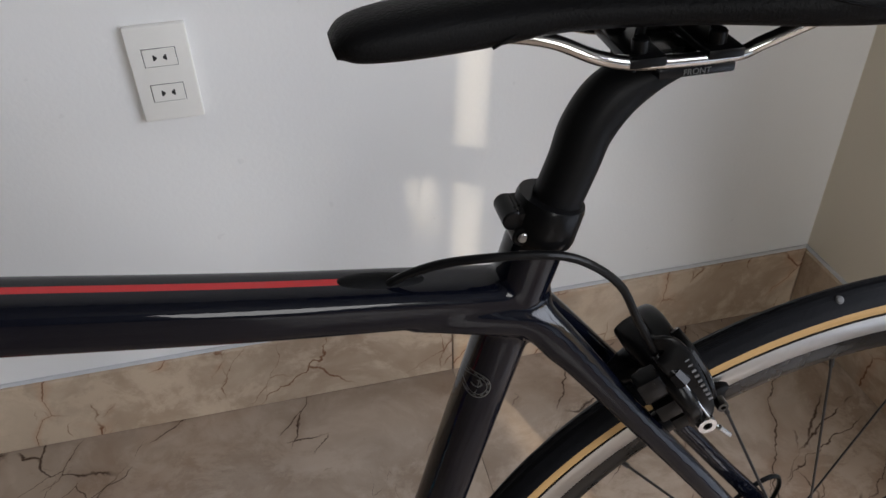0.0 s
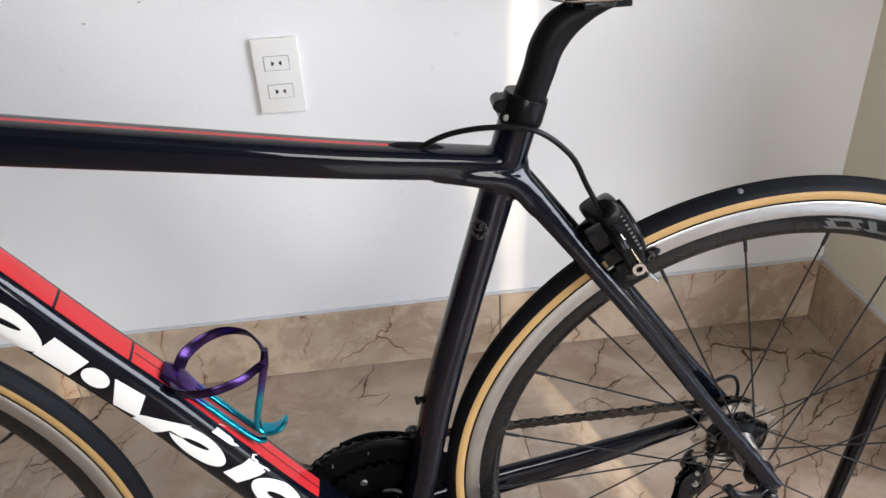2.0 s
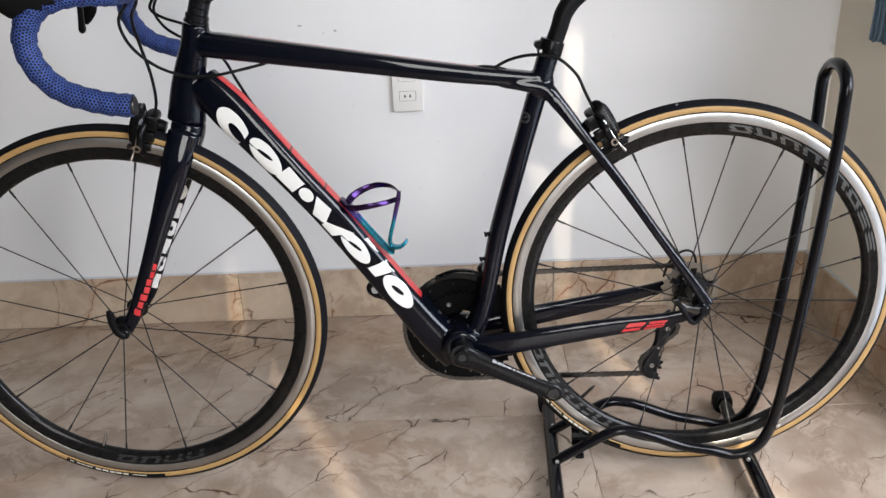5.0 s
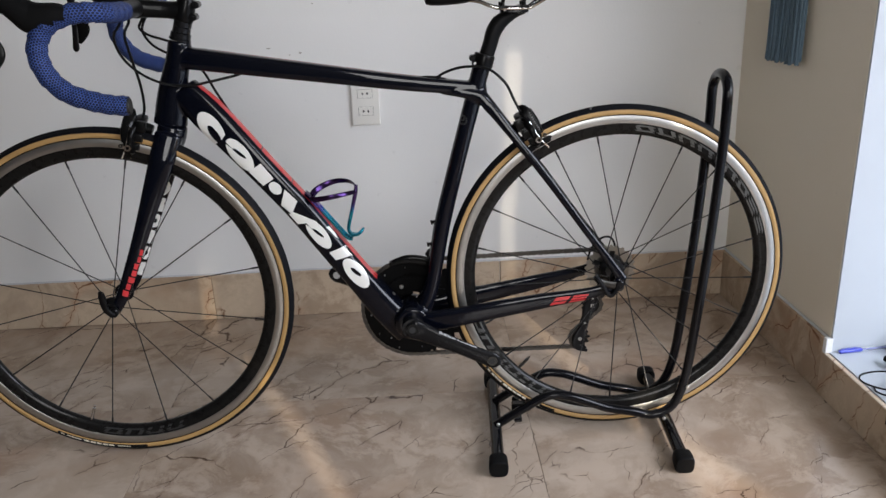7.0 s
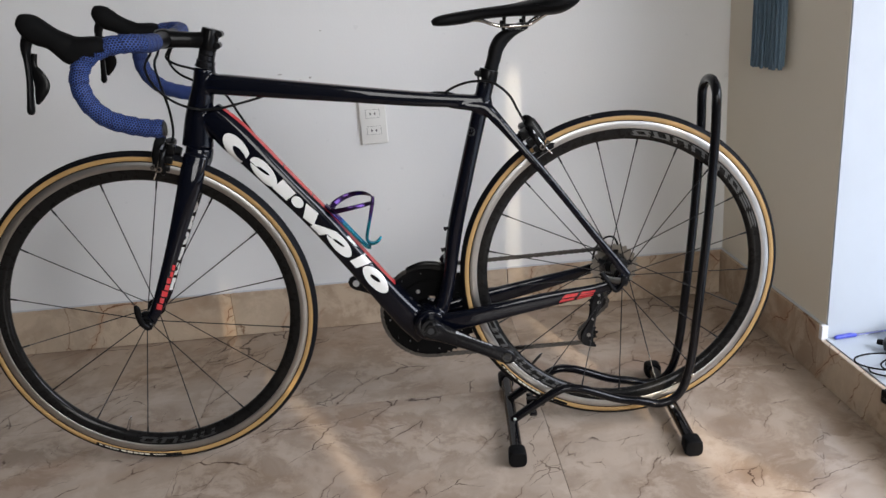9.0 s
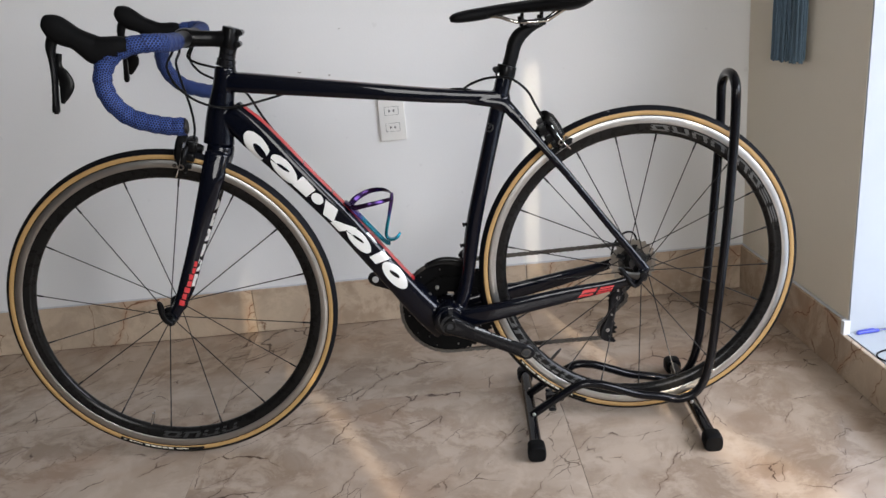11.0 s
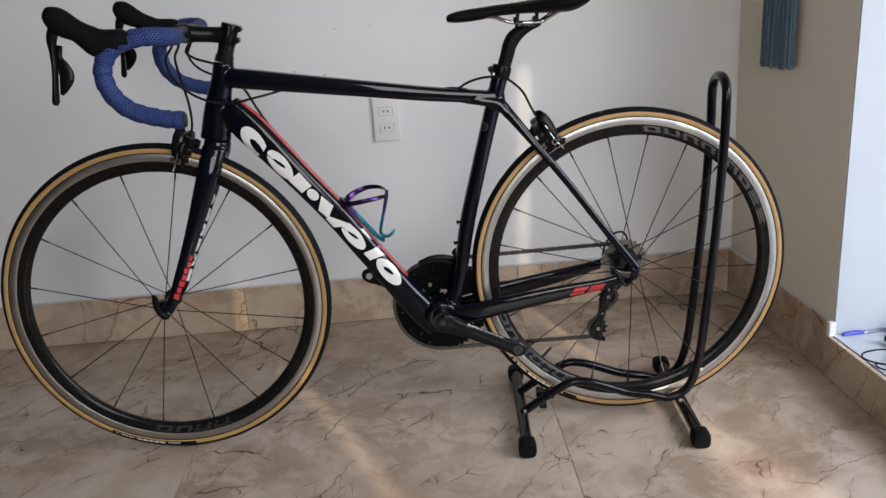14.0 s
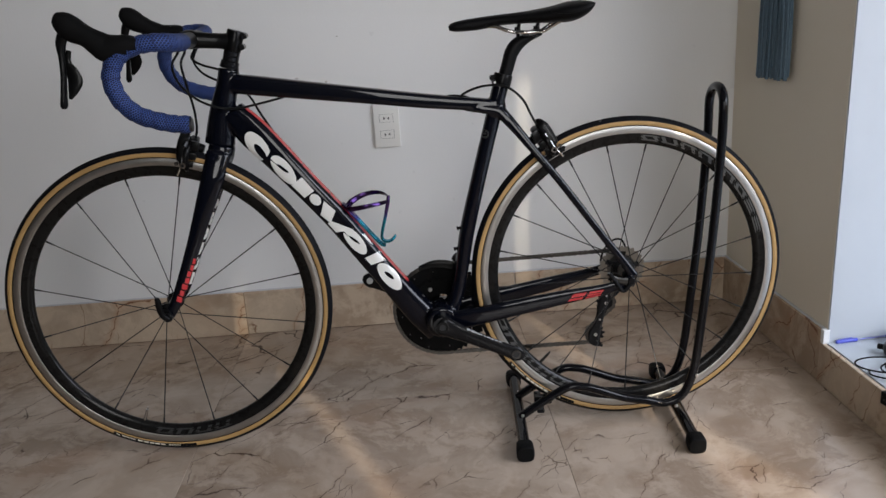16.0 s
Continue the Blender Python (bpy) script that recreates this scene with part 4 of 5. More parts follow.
    for t, y, r, w in ((-0.010, -0.022, 0.372, 0.0040), (0.020, -0.0365, 0.322, 0.0038), (-0.008, -0.031, 0.322, 0.0036), (0.0, -0.0285, 0.3105, 0.0034)):
        bm = bmesh.new()
        lathe(bm, [(w * 0.45, -0.003), (w * 0.9, -0.003), (w, -0.002), (w, 0.004), (w * 0.45, 0.004)], at(t, y, r), 14, closed=True)
        part("brake_bolt", bm, DULL, body, "small dull bolt")
    for k, (t0, t1, y, r0, r1) in enumerate(((-0.018, -0.002, -0.028, 0.352, 0.372), (-0.016, 0.004, -0.031, 0.334, 0.349), (-0.012, 0.006, -0.030, 0.318, 0.330))):
        bm = bmesh.new()
        box(bm, (t0, -0.006, r0), (t1, 0.006, r1), 0.0018, 2)
        bmesh.ops.transform(bm, matrix=Matrix(((et.x, 0, er.x, c.x), (0, 1, 0, y), (et.z, 0, er.z, c.z), (0, 0, 0, 1))), verts=bm.verts)
        part("brake_block", bm, PARTS, body)
    bm = bmesh.new()
    pipe(bm, [at(-0.014, -0.034, 0.345), at(-0.004, -0.036, 0.338), at(0.003, -0.036, 0.326), at(-0.002, -0.034, 0.316)], 0.0009, 4, 8)
    part("spring", bm, STEEL, body)
    return body


caliper("rear_brake", (0.0025, AXLE_Z), 119.6, 1.0, None, "black rear rim brake", True)
caliper("front_brake", FRONT, 75.5, -1.0, FORK_TURN, "black front rim brake", False)

# crankset
bm = bmesh.new()
loft(bm, [(-0.4080, -0.0560, 0.2645, 0.0165, 0.006), (-0.4020, -0.0600, 0.2620, 0.0215, 0.0095), (-0.3840, -0.0610, 0.2538, 0.0195, 0.0085), (-0.3490, -0.0650, 0.2379, 0.0165, 0.0070), (-0.2990, -0.0690, 0.2150, 0.0145, 0.0065), (-0.2640, -0.0715, 0.1990, 0.0150, 0.0065), (-0.2490, -0.0720, 0.1922, 0.0165, 0.0062), (-0.2375, -0.0722, 0.1871, 0.0125, 0.0055), (-0.2320, -0.0722, 0.1846, 0.0045, 0.004)], 5, 20, 2.8)
disc(bm, (BB[0], -0.052, BB[1]), 0.0210, 0.012, "y", 32)
crank = part("crank_arm", bm, CRANK, bicycle, "dark grey hollow crank arm without pedal")
bm = bmesh.new()
lathe(bm, [(0.0070, -0.0715), (0.0125, -0.0715), (0.0130, -0.0690), (0.0070, -0.0690)], (BB[0], 0, BB[1]), 28, closed=True)
part("crank_cap", bm, PARTS, crank)
bm = bmesh.new()
lathe(bm, [(0.0066, -0.0802), (0.0096, -0.0802), (0.0102, -0.0770), (0.0066, -0.0770)], (-0.2490, 0, 0.1922), 24, closed=True)
part("pedal_eye", bm, DULL, crank, "metal threaded pedal eye")
bm = bmesh.new()
disc(bm, (-0.2490, -0.0785, 0.1922), 0.0067, 0.0008, "y", 20)
part("bolt_hole", bm, DARK, crank)
bm = bmesh.new()
disc(bm, (BB[0], -0.0700, BB[1]), 0.0072, 0.0008, "y", 20)
part("bolt_hole", bm, DARK, crank)
bm = bmesh.new()
loft(bm, [(-0.3960, 0.0560, 0.2595, 0.0165, 0.006), (-0.4020, 0.0600, 0.2620, 0.0215, 0.0085), (-0.4550, 0.0650, 0.2861, 0.0160, 0.0070), (-0.5050, 0.0690, 0.3090, 0.0142, 0.0065), (-0.5430, 0.0715, 0.3263, 0.0155, 0.0065), (-0.5570, 0.0720, 0.3325, 0.0168, 0.0062), (-0.5680, 0.0722, 0.3374, 0.0130, 0.0055), (-0.5745, 0.0722, 0.3402, 0.0050, 0.004)], 5, 20, 2.8)
crank_far = part("crank_arm_far", bm, CRANK, bicycle, "dark grey crank arm without pedal")
bm = bmesh.new()
disc(bm, (-0.5590, 0.0650, 0.3334), 0.0072, 0.0012, "y", 20)
part("pedal_eye", bm, SILVER, crank_far, "bright pedal hole")
bm = bmesh.new()
gear(bm, (BB[0], 0.0470, BB[1]), 0.1085, 52, 0.0011, 0.0620, 0.0045)
for i in range(4):
    a = radians(24 + 90 * i)
    p = Vector((BB[0], 0.050, BB[1]))
    d = Vector((math.cos(a), 0, math.sin(a)))
    loft(bm, [(*(p + d * 0.010), 0.016, 0.005), (*(p + d * 0.045), 0.0115, 0.004), (*(p + d * 0.092), 0.0085, 0.003)], 3, 12, 2.8)
chainset = part("chainring", bm, RING_BLACK, bicycle, "black large chainring with spider")
bm = bmesh.new()
gear(bm, (BB[0], 0.0395, BB[1]), 0.0760, 36, 0.0011, 0.0380, 0.0042)
part("inner_chainring", bm, RING_BLACK, chainset, "black inner chainring")
for i in range(4):
    bm = bmesh.new()
    a = radians(24 + 90 * i)
    disc(bm, (BB[0] + 0.055 * math.cos(a), 0.0435, BB[1] + 0.055 * math.sin(a)), 0.0045, 0.0075, "y", 12)
    part("chainring_bolt", bm, ALLOY, chainset, "small bright chainring bolt")
    for turn, reach in ((0.22, 0.0930), (0.50, 0.0830), (0.78, 0.0955), (1.05, 0.0700), (1.30, 0.0900)):
        bm = bmesh.new()
        disc(bm, (BB[0] + reach * math.cos(a + turn), 0.0440, BB[1] + reach * math.sin(a + turn)), 0.0011, 0.0030, "y", 10)
        part("ramp_pin", bm, ALLOY, chainset)

# cassette
cassette = None
for i, (teeth, r) in enumerate(((25, 0.0515), (23, 0.0475), (21, 0.0435), (19, 0.0395), (18, 0.0375), (17, 0.0355), (16, 0.0335), (15, 0.0315), (14, 0.0295), (13, 0.0275), (12, 0.0255))):
    bm = bmesh.new()
    gear(bm, (0.0, 0.0200 + 0.0037 * i, AXLE_Z), r, teeth, 0.0009, r - 0.0125 if i < 4 else 0.017, 0.0042)
    if cassette is None:
        cassette = part("cassette", bm, NICKEL, bicycle, "steel sprocket cassette")
    else:
        part("sprocket", bm, STEEL if i > 2 else NICKEL, cassette)
for k in range(5):
    bm = bmesh.new()
    a = radians(72 * k + 10)
    d = Vector((math.cos(a), 0, math.sin(a)))
    o = Vector((0, 0.0235, AXLE_Z))
    loft(bm, [(*(o + d * 0.015), 0.007, 0.0020), (*(o + d * 0.030), 0.0050, 0.0018), (*(o + d * 0.041), 0.0080, 0.0012)], 3, 12, 2.8)
    part("sprocket_carrier_arm", bm, PARTS, cassette, "black carrier arm")
bm = bmesh.new()
disc(bm, (0, -0.069, AXLE_Z), 0.0085, 0.006, "y", 18, 0.002)
pipe(bm, [(0, -0.071, AXLE_Z), (-0.018, -0.073, AXLE_Z - 0.020), (-0.036, -0.070, AXLE_Z + 0.004), (-0.046, -0.068, AXLE_Z + 0.020)], 0.0048, 5, 10)
part("rear_quick_release", bm, CRANK, bicycle, "dark grey quick-release lever")
bm = bmesh.new()
loft(bm, [(-0.050, -0.066, AXLE_Z + 0.018, 0.003, 0.002), (-0.030, -0.0675, AXLE_Z + 0.004, 0.0055, 0.003), (-0.006, -0.0685, AXLE_Z - 0.003, 0.0085, 0.003), (0.006, -0.0685, AXLE_Z - 0.010, 0.005, 0.002)], 4, 14, 2.6)
part("dropout", bm, DULL, bicycle, "dull silver dropout")
bm = bmesh.new()
disc(bm, (FRONT[0], -0.058, FRONT[1]), 0.0095, 0.008, "y", 18, 0.002)
loft(bm, [(FRONT[0], -0.064, FRONT[1] - 0.004, 0.006, 0.005), (FRONT[0] - 0.008, -0.067, FRONT[1] + 0.006, 0.006, 0.0045), (FRONT[0] - 0.0125, -0.068, FRONT[1] + 0.020, 0.0062, 0.004), (FRONT[0] - 0.0135, -0.068, FRONT[1] + 0.040, 0.0065, 0.0035), (FRONT[0] - 0.0165, -0.067, FRONT[1] + 0.048, 0.003, 0.002)], 5, 14, 2.6)
part("front_quick_release", bm, PARTS, bicycle, "black quick-release lever", FORK_TURN)
bm = bmesh.new()
disc(bm, (FRONT[0], 0.0555, FRONT[1]), 0.0085, 0.006, "y", 16, 0.002)
part("front_axle_nut", bm, ALLOY, bicycle, "", TURN)

# rear derailleur
UP, LOW = Vector((-0.031, 0.043, 0.2520)), Vector((-0.056, 0.044, 0.1780))
bm = bmesh.new()
loft(bm, [(0.004, 0.066, 0.3150, 0.009, 0.006), (0.006, 0.070, 0.2900, 0.010, 0.008), (-0.004, 0.072, 0.2700, 0.012, 0.010), (-0.022, 0.066, 0.2600, 0.013, 0.011), (-0.034, 0.058, 0.2540, 0.011, 0.008)], 5, 16, 2.4)
mech = part("rear_derailleur", bm, PARTS, bicycle, "black rear derailleur")
for y in (0.0370, 0.0500):
    bm = bmesh.new()
    loft(bm, [(-0.026, y, 0.2690, 0.006, 0.0012), (UP.x - 0.004, y, UP.z, 0.0125, 0.0013), (-0.046, y, 0.2140, 0.0065, 0.0013), (LOW.x - 0.004, y, LOW.z, 0.0115, 0.0013), (-0.062, y, 0.1600, 0.0075, 0.0012), (-0.040, y, 0.1490, 0.003, 0.001)], 5, 12, 2.6)
    part("derailleur_cage", bm, CRANK if y < 0.04 else PARTS, mech)
for c, n in ((UP, 11), (LOW, 11)):
    bm = bmesh.new()
    gear(bm, c, 0.0225, n, 0.0012, 0.006, 0.005)
    disc(bm, c, 0.0065, 0.005, "y", 14)
    part("jockey_wheel", bm, PARTS, mech)
for u, v, w, k in ((UP.x, 0.0350, UP.z, 0.0040), (LOW.x, 0.0350, LOW.z, 0.0040), (-0.046, 0.0352, 0.2140, 0.0022), (-0.018, 0.0535, 0.2640, 0.0046), (0.000, 0.0600, 0.2800, 0.0036), (-0.030, 0.0350, 0.2690, 0.0026)):
    bm = bmesh.new()
    lathe(bm, [(k * 0.4, -0.0016), (k * 0.9, -0.0016), (k, -0.0006), (k, 0.0020), (k * 0.4, 0.0020)], (u, v, w), 14, closed=True)
    part("derailleur_bolt", bm, ALLOY, mech, "small bright bolt")
bm = bmesh.new()
loft(bm, [(-0.030, 0.0535, 0.2600, 0.0060, 0.003), (-0.014, 0.0560, 0.2760, 0.0075, 0.004), (0.000, 0.0600, 0.2960, 0.0060, 0.003)], 4, 12, 2.8)
part("derailleur_link", bm, DULL, mech, "grey parallelogram link")
cable("derailleur_cable", [(-0.038, 0.060, 0.3450), (-0.030, 0.058, 0.3720), (-0.010, 0.058, 0.3920), (0.010, 0.062, 0.3900), (0.020, 0.066, 0.3660), (0.018, 0.070, 0.3300), (0.010, 0.072, 0.2980)], 0.0022)

# front derailleur and bottle bolts on the seat tube
bm = bmesh.new()
loft(bm, [(-0.352, 0.012, 0.3900, 0.009, 0.006), (-0.358, 0.030, 0.3860, 0.011, 0.007), (-0.366, 0.040, 0.3780, 0.008, 0.006)], 4, 12, 2.6)
for y in (0.0360, 0.0500):
    loft(bm, [(-0.446, y, 0.3610, 0.004, 0.001), (-0.410, y, 0.3690, 0.0075, 0.001), (-0.372, y, 0.3620, 0.009, 0.001), (-0.342, y, 0.3440, 0.007, 0.001)], 4, 10, 2.6)
part("front_derailleur", bm, PARTS, bicycle, "black front derailleur")
for u, w in ((-0.3500, 0.4600), (-0.3590, 0.4150)):
    bm = bmesh.new()
    pipe(bm, [(u + 0.004, 0, w + 0.001), (u - 0.004, 0, w - 0.001)], 0.0030, 1, 12)
    pipe(bm, [(u - 0.004, 0, w - 0.001), (u - 0.0075, 0, w - 0.002)], 0.0046, 1, 12)
    part("bottle_bolt", bm, PARTS, bicycle)


# chain: closed run over ring, sprocket and jockey wheels, link by link
def arc(c, r, a, b, n):
    return [(c[0] + r * math.cos(radians(a + (b - a) * i / n)), c[1] + r * math.sin(radians(a + (b - a) * i / n))) for i in range(n + 1)]


RUN = arc((BB[0], BB[1]), 0.106, 270, 79, 40) + arc((0.0, AXLE_Z), 0.037, 79, -110, 16) + arc((UP.x, UP.z), 0.0205, 45, -40, 5) + arc((LOW.x, LOW.z), 0.0205, 140, 275, 10)
ys = [0.047] * 41 + [0.042] * 17 + [0.0435] * 6 + [0.044] * 11
dense, ydense = [], []
for (p, yp), (q, yq) in zip(zip(RUN, ys), zip(RUN[1:] + RUN[:1], ys[1:] + ys[:1])):
    n = max(1, int(math.dist(p, q) / 0.0008))
    for i in range(n):
        dense.append((p[0] + (q[0] - p[0]) * i / n, p[1] + (q[1] - p[1]) * i / n))
        ydense.append(yp + (yq - yp) * i / n)
run, pins = 0.0, []
for i in range(len(dense)):
    if run <= 0:
        pins.append(Vector((dense[i][0], ydense[i], dense[i][1])))
        run += 0.0127
    run -= math.dist(dense[i], dense[(i + 1) % len(dense)])
bm = bmesh.new()
for i, (p, q) in enumerate(zip(pins, pins[1:] + pins[:1])):
    if (q - p).length > 0.02:
        continue
    d = (q - p).normalized()
    up = Vector((-d.z, 0, d.x))
    off = 0.0030 if i % 2 else 0.0021
    for s in (-1, 1):
        ring = []
        for k, (t, h) in enumerate(((-0.0035, 0.0022), (0.0, 0.0041), (0.0063, 0.0030), (0.0127, 0.0041), (0.0162, 0.0022), (0.0162, -0.0022), (0.0127, -0.0041), (0.0063, -0.0030), (0.0, -0.0041), (-0.0035, -0.0022))):
            ring.append(p + d * t + up * h + Vector((0, s * off, 0)))
        a = [bm.verts.new(v) for v in ring]
        b = [bm.verts.new(v + Vector((0, s * 0.0009, 0))) for v in ring]
        bm.faces.new(a)
        bm.faces.new(b[::-1])
        for k in range(10):
            bm.faces.new((a[k], b[k], b[(k + 1) % 10], a[(k + 1) % 10]))
    pipe(bm, [p - Vector((0, 0.0036, 0)), p + Vector((0, 0.0036, 0))], 0.0034, 1, 8)
part("chain", bm, CHAIN, bicycle, "greasy steel chain")

# bottle cage on the down tube
bm = bmesh.new()
FAR_BAND = [(-0.5850, 0.010, 0.5205, 0.0068), (-0.5790, 0.0260, 0.5265, 0.0066), (-0.5620, 0.0365, 0.5345, 0.0058), (-0.5400, 0.0385, 0.5405, 0.0052), (-0.5180, 0.0300, 0.5420, 0.0046), (-0.5045, 0.0150, 0.5400, 0.0042), (-0.4985, 0.003, 0.5375, 0.0040)]
NEAR_BAND = [(-0.5850, -0.010, 0.5190, 0.0068), (-0.5790, -0.0260, 0.5215, 0.0064), (-0.5620, -0.0365, 0.5250, 0.0054), (-0.5400, -0.0385, 0.5285, 0.0048), (-0.5180, -0.0290, 0.5300, 0.0044), (-0.5055, -0.0130, 0.5290, 0.0042), (-0.5000, -0.003, 0.5270, 0.0042)]
for band in (FAR_BAND, NEAR_BAND):
    loft(bm, [(x, y, z, 0.0016, h) for x, y, z, h in band], 6, 12, 3.2, side=(-0.55, 0, 0.83))
cage = part("bottle_cage", bm, ANODISED, bicycle, "violet and teal anodised bottle cage")
bm = bmesh.new()
loft(bm, [(-0.4975, 0.002, 0.5400, 0.0032, 0.0044), (-0.4995, 0, 0.5270, 0.0042, 0.0050), (-0.5030, 0, 0.5130, 0.0040, 0.0048), (-0.5090, 0, 0.4900, 0.0036, 0.0050), (-0.5160, 0, 0.4650, 0.0036, 0.0058), (-0.5180, 0, 0.4500, 0.0032, 0.0070), (-0.5120, 0, 0.4420, 0.0028, 0.0085), (-0.5020, 0, 0.4415, 0.0028, 0.0085), (-0.4940, 0, 0.4470, 0.0030, 0.0075), (-0.4890, 0, 0.4535, 0.0022, 0.0050)], 6, 14, 3.2)
part("cage_strut", bm, ANODISED, cage)
for s in (-1, 1):
    bm = bmesh.new()
    loft(bm, [(-0.5880, s * 0.0080, 0.5230, 0.0028, 0.0045), (-0.5560, s * 0.0080, 0.4810, 0.0026, 0.0036), (-0.5240, s * 0.0080, 0.4400, 0.0026, 0.0036), (-0.5120, s * 0.0060, 0.4330, 0.0026, 0.0040)], 4, 12, 3.0)
    part("cage_rail", bm, ANODISED, cage)
bm = bmesh.new()
loft(bm, [(-0.5960, 0, 0.5300, 0.0030, 0.012), (-0.5840, 0, 0.5180, 0.0042, 0.0165), (-0.5720, 0, 0.5020, 0.0034, 0.0130)], 3, 14, 3.0)
part("cage_plate", bm, ANODISED, cage)

# ---- the stand ----
stand = thing("bicycle_stand", "black tubular steel floor stand with rubber feet", "bicycle stand", pose(0.9345, 1.0580, 0.0, 0, 0, -3.2))
NEAR = [(0.1680, 0.683), (0.1668, 0.600), (0.1565, 0.418), (0.1415, 0.245), (0.1290, 0.132), (0.1085, 0.0700), (0.0700, 0.0480), (0.024, 0.0570), (-0.024, 0.0665), (-0.080, 0.0880), (-0.1090, 0.0965), (-0.1440, 0.0970), (-0.1930, 0.0690), (-0.2500, 0.0310)]
HALF = 0.046
side_bar = [(u, -HALF, w) for u, w in NEAR]
arch = [(0.1680, HALF, 0.683), (0.1690, HALF * 0.86, 0.7050), (0.1695, HALF * 0.5, 0.7185), (0.1695, 0.0, 0.7230), (0.1695, -HALF * 0.5, 0.7185), (0.1690, -HALF * 0.86, 0.7050)]
bm = bmesh.new()
pipe(bm, [(u, HALF, w) for u, w in NEAR[::-1]][:-1] + arch + side_bar, 0.0092, 6, 16)
part("hoop", bm, BLACK_STEEL, stand, "bent black steel tube")
for u in (-0.250, 0.102):
    bm = bmesh.new()
    pipe(bm, [(u, -0.168, 0.0225), (u, 0.165, 0.0225)], 0.0125, 1, 20)
    bar = part("foot_bar", bm, BLACK_STEEL, stand)
    for v in (-0.170, 0.168):
        bm = bmesh.new()
        s = 1 if v > 0 else -1
        loft(bm, [(u, v - s * 0.022, 0.0215, 0.0150, 0.0150), (u, v - s * 0.018, 0.0205, 0.0175, 0.0175), (u, v + s * 0.006, 0.0185, 0.0185, 0.0188), (u, v + s * 0.012, 0.0180, 0.0165, 0.0165)], 2, 20, 3.4, side=(1, 0, 0))
        part("rubber_foot", bm, RUBBER, stand, "black rubber foot")
bm = bmesh.new()
box(bm, (-0.212, -0.046, 0.036), (-0.196, 0.046, 0.044), 0.002)
box(bm, (-0.215, -0.010, 0.038), (-0.175, 0.010, 0.056), 0.003)
part("cross_plate", bm, BLACK_STEEL, stand)
for u, w in ((0.133, 0.115), (0.090, 0.044), (-0.245, 0.038)):
    for s in (-1, 1):
        bm = bmesh.new()
        disc(bm, (u, s * (HALF + 0.0095), w), 0.0035, 0.002, "y", 12)
        part("rivet", bm, ALLOY, stand, "small bright rivet")

# ---- socket plate on the wall ----
outlet = thing("wall_outlet", "white double wall socket with two-pin holes", "socket", pose(0.4195, Y1, 0.591))
bm = bmesh.new()
box(bm, (-0.0355, -0.0095, -0.060), (0.0355, 0.0, 0.060), 0.0028, 3)
part("plate", bm, PLATE, outlet)
for dz in (0.0215, -0.0235):
    bm = bmesh.new()
    box(bm, (-0.0185, -0.0108, dz - 0.0108), (0.0185, -0.0090, dz + 0.0108), 0.0006)
    sock = part("socket", bm, PLATE, outlet)
    bm = bmesh.new()
    for dx in (-0.0068, 0.0068):
        box(bm, (dx - 0.0011, -0.0112, dz - 0.0035), (dx + 0.0011, -0.0106, dz + 0.0035))
        disc(bm, (dx * 0.80, -0.0109, dz), 0.0021, 0.0003, "y", 10)
    part("pin_holes", bm, DARK, sock, "dark pin holes", smooth=False)
    bm = bmesh.new()
    for lo, hi in (((-0.0193, dz + 0.0108), (0.0193, dz + 0.0114)), ((-0.0193, dz - 0.0114), (0.0193, dz - 0.0108)), ((-0.0193, dz - 0.0108), (-0.0186, dz + 0.0108)), ((0.0186, dz - 0.0108), (0.0193, dz + 0.0108))):
        box(bm, (lo[0], -0.00975, lo[1]), (hi[0], -0.0094, hi[1]))
    part("socket_gap", bm, DARK, sock, smooth=False)

# ---- yarn tassel on the short wall ----
rng = random.Random(5)
tassel = thing("yarn_tassel", "hanging blue-grey yarn tassel beside the window recess", "tassel", SKEW @ pose(X1, 0, 0))
for i in range(148):
    bm = bmesh.new()
    y = 1.380 + 0.140 * ((i % 37) + 0.25 * (i // 37)) / 37 + rng.uniform(-0.0025, 0.0025)
    d = -0.006 - 0.005 * (i // 37) - rng.uniform(0, 0.005)
    z0 = 0.682 + rng.uniform(-0.006, 0.006) + 0.05 * (1.520 - y) * 0.5
    w = [rng.uniform(-0.003, 0.003) for _ in range(4)]
    pipe(bm, [(d, 1.4400 + (y - 1.4400) * 0.80, 1.08), (d, 1.4400 + (y - 1.4400) * 0.86 + w[0], 0.98), (d + w[1], y - 0.004 + w[2], 0.83), (d, y + w[3], z0)], 0.0022, 4, 6)
    part("strand", bm, YARN, tassel)
bm = bmesh.new()
loft(bm, [(-0.012, 1.4400, 1.06, 0.052, 0.012), (-0.012, 1.4400, 1.10, 0.050, 0.014), (-0.012, 1.4400, 1.14, 0.030, 0.012), (-0.012, 1.4400, 1.16, 0.006, 0.006)], 4, 20, side=(1, 0, 0))
part("knot", bm, YARN, tassel)

# ---- prints and small fittings of the bicycle ----
from mathutils.bvhtree import BVHTree


def skin_of(ob):
    me = ob.data
    return BVHTree.FromPolygons([v.co for v in me.vertices], [tuple(p.vertices) for p in me.polygons])


FRAME_SKIN, FORK_SKIN = skin_of(bike_frame), skin_of(fork)


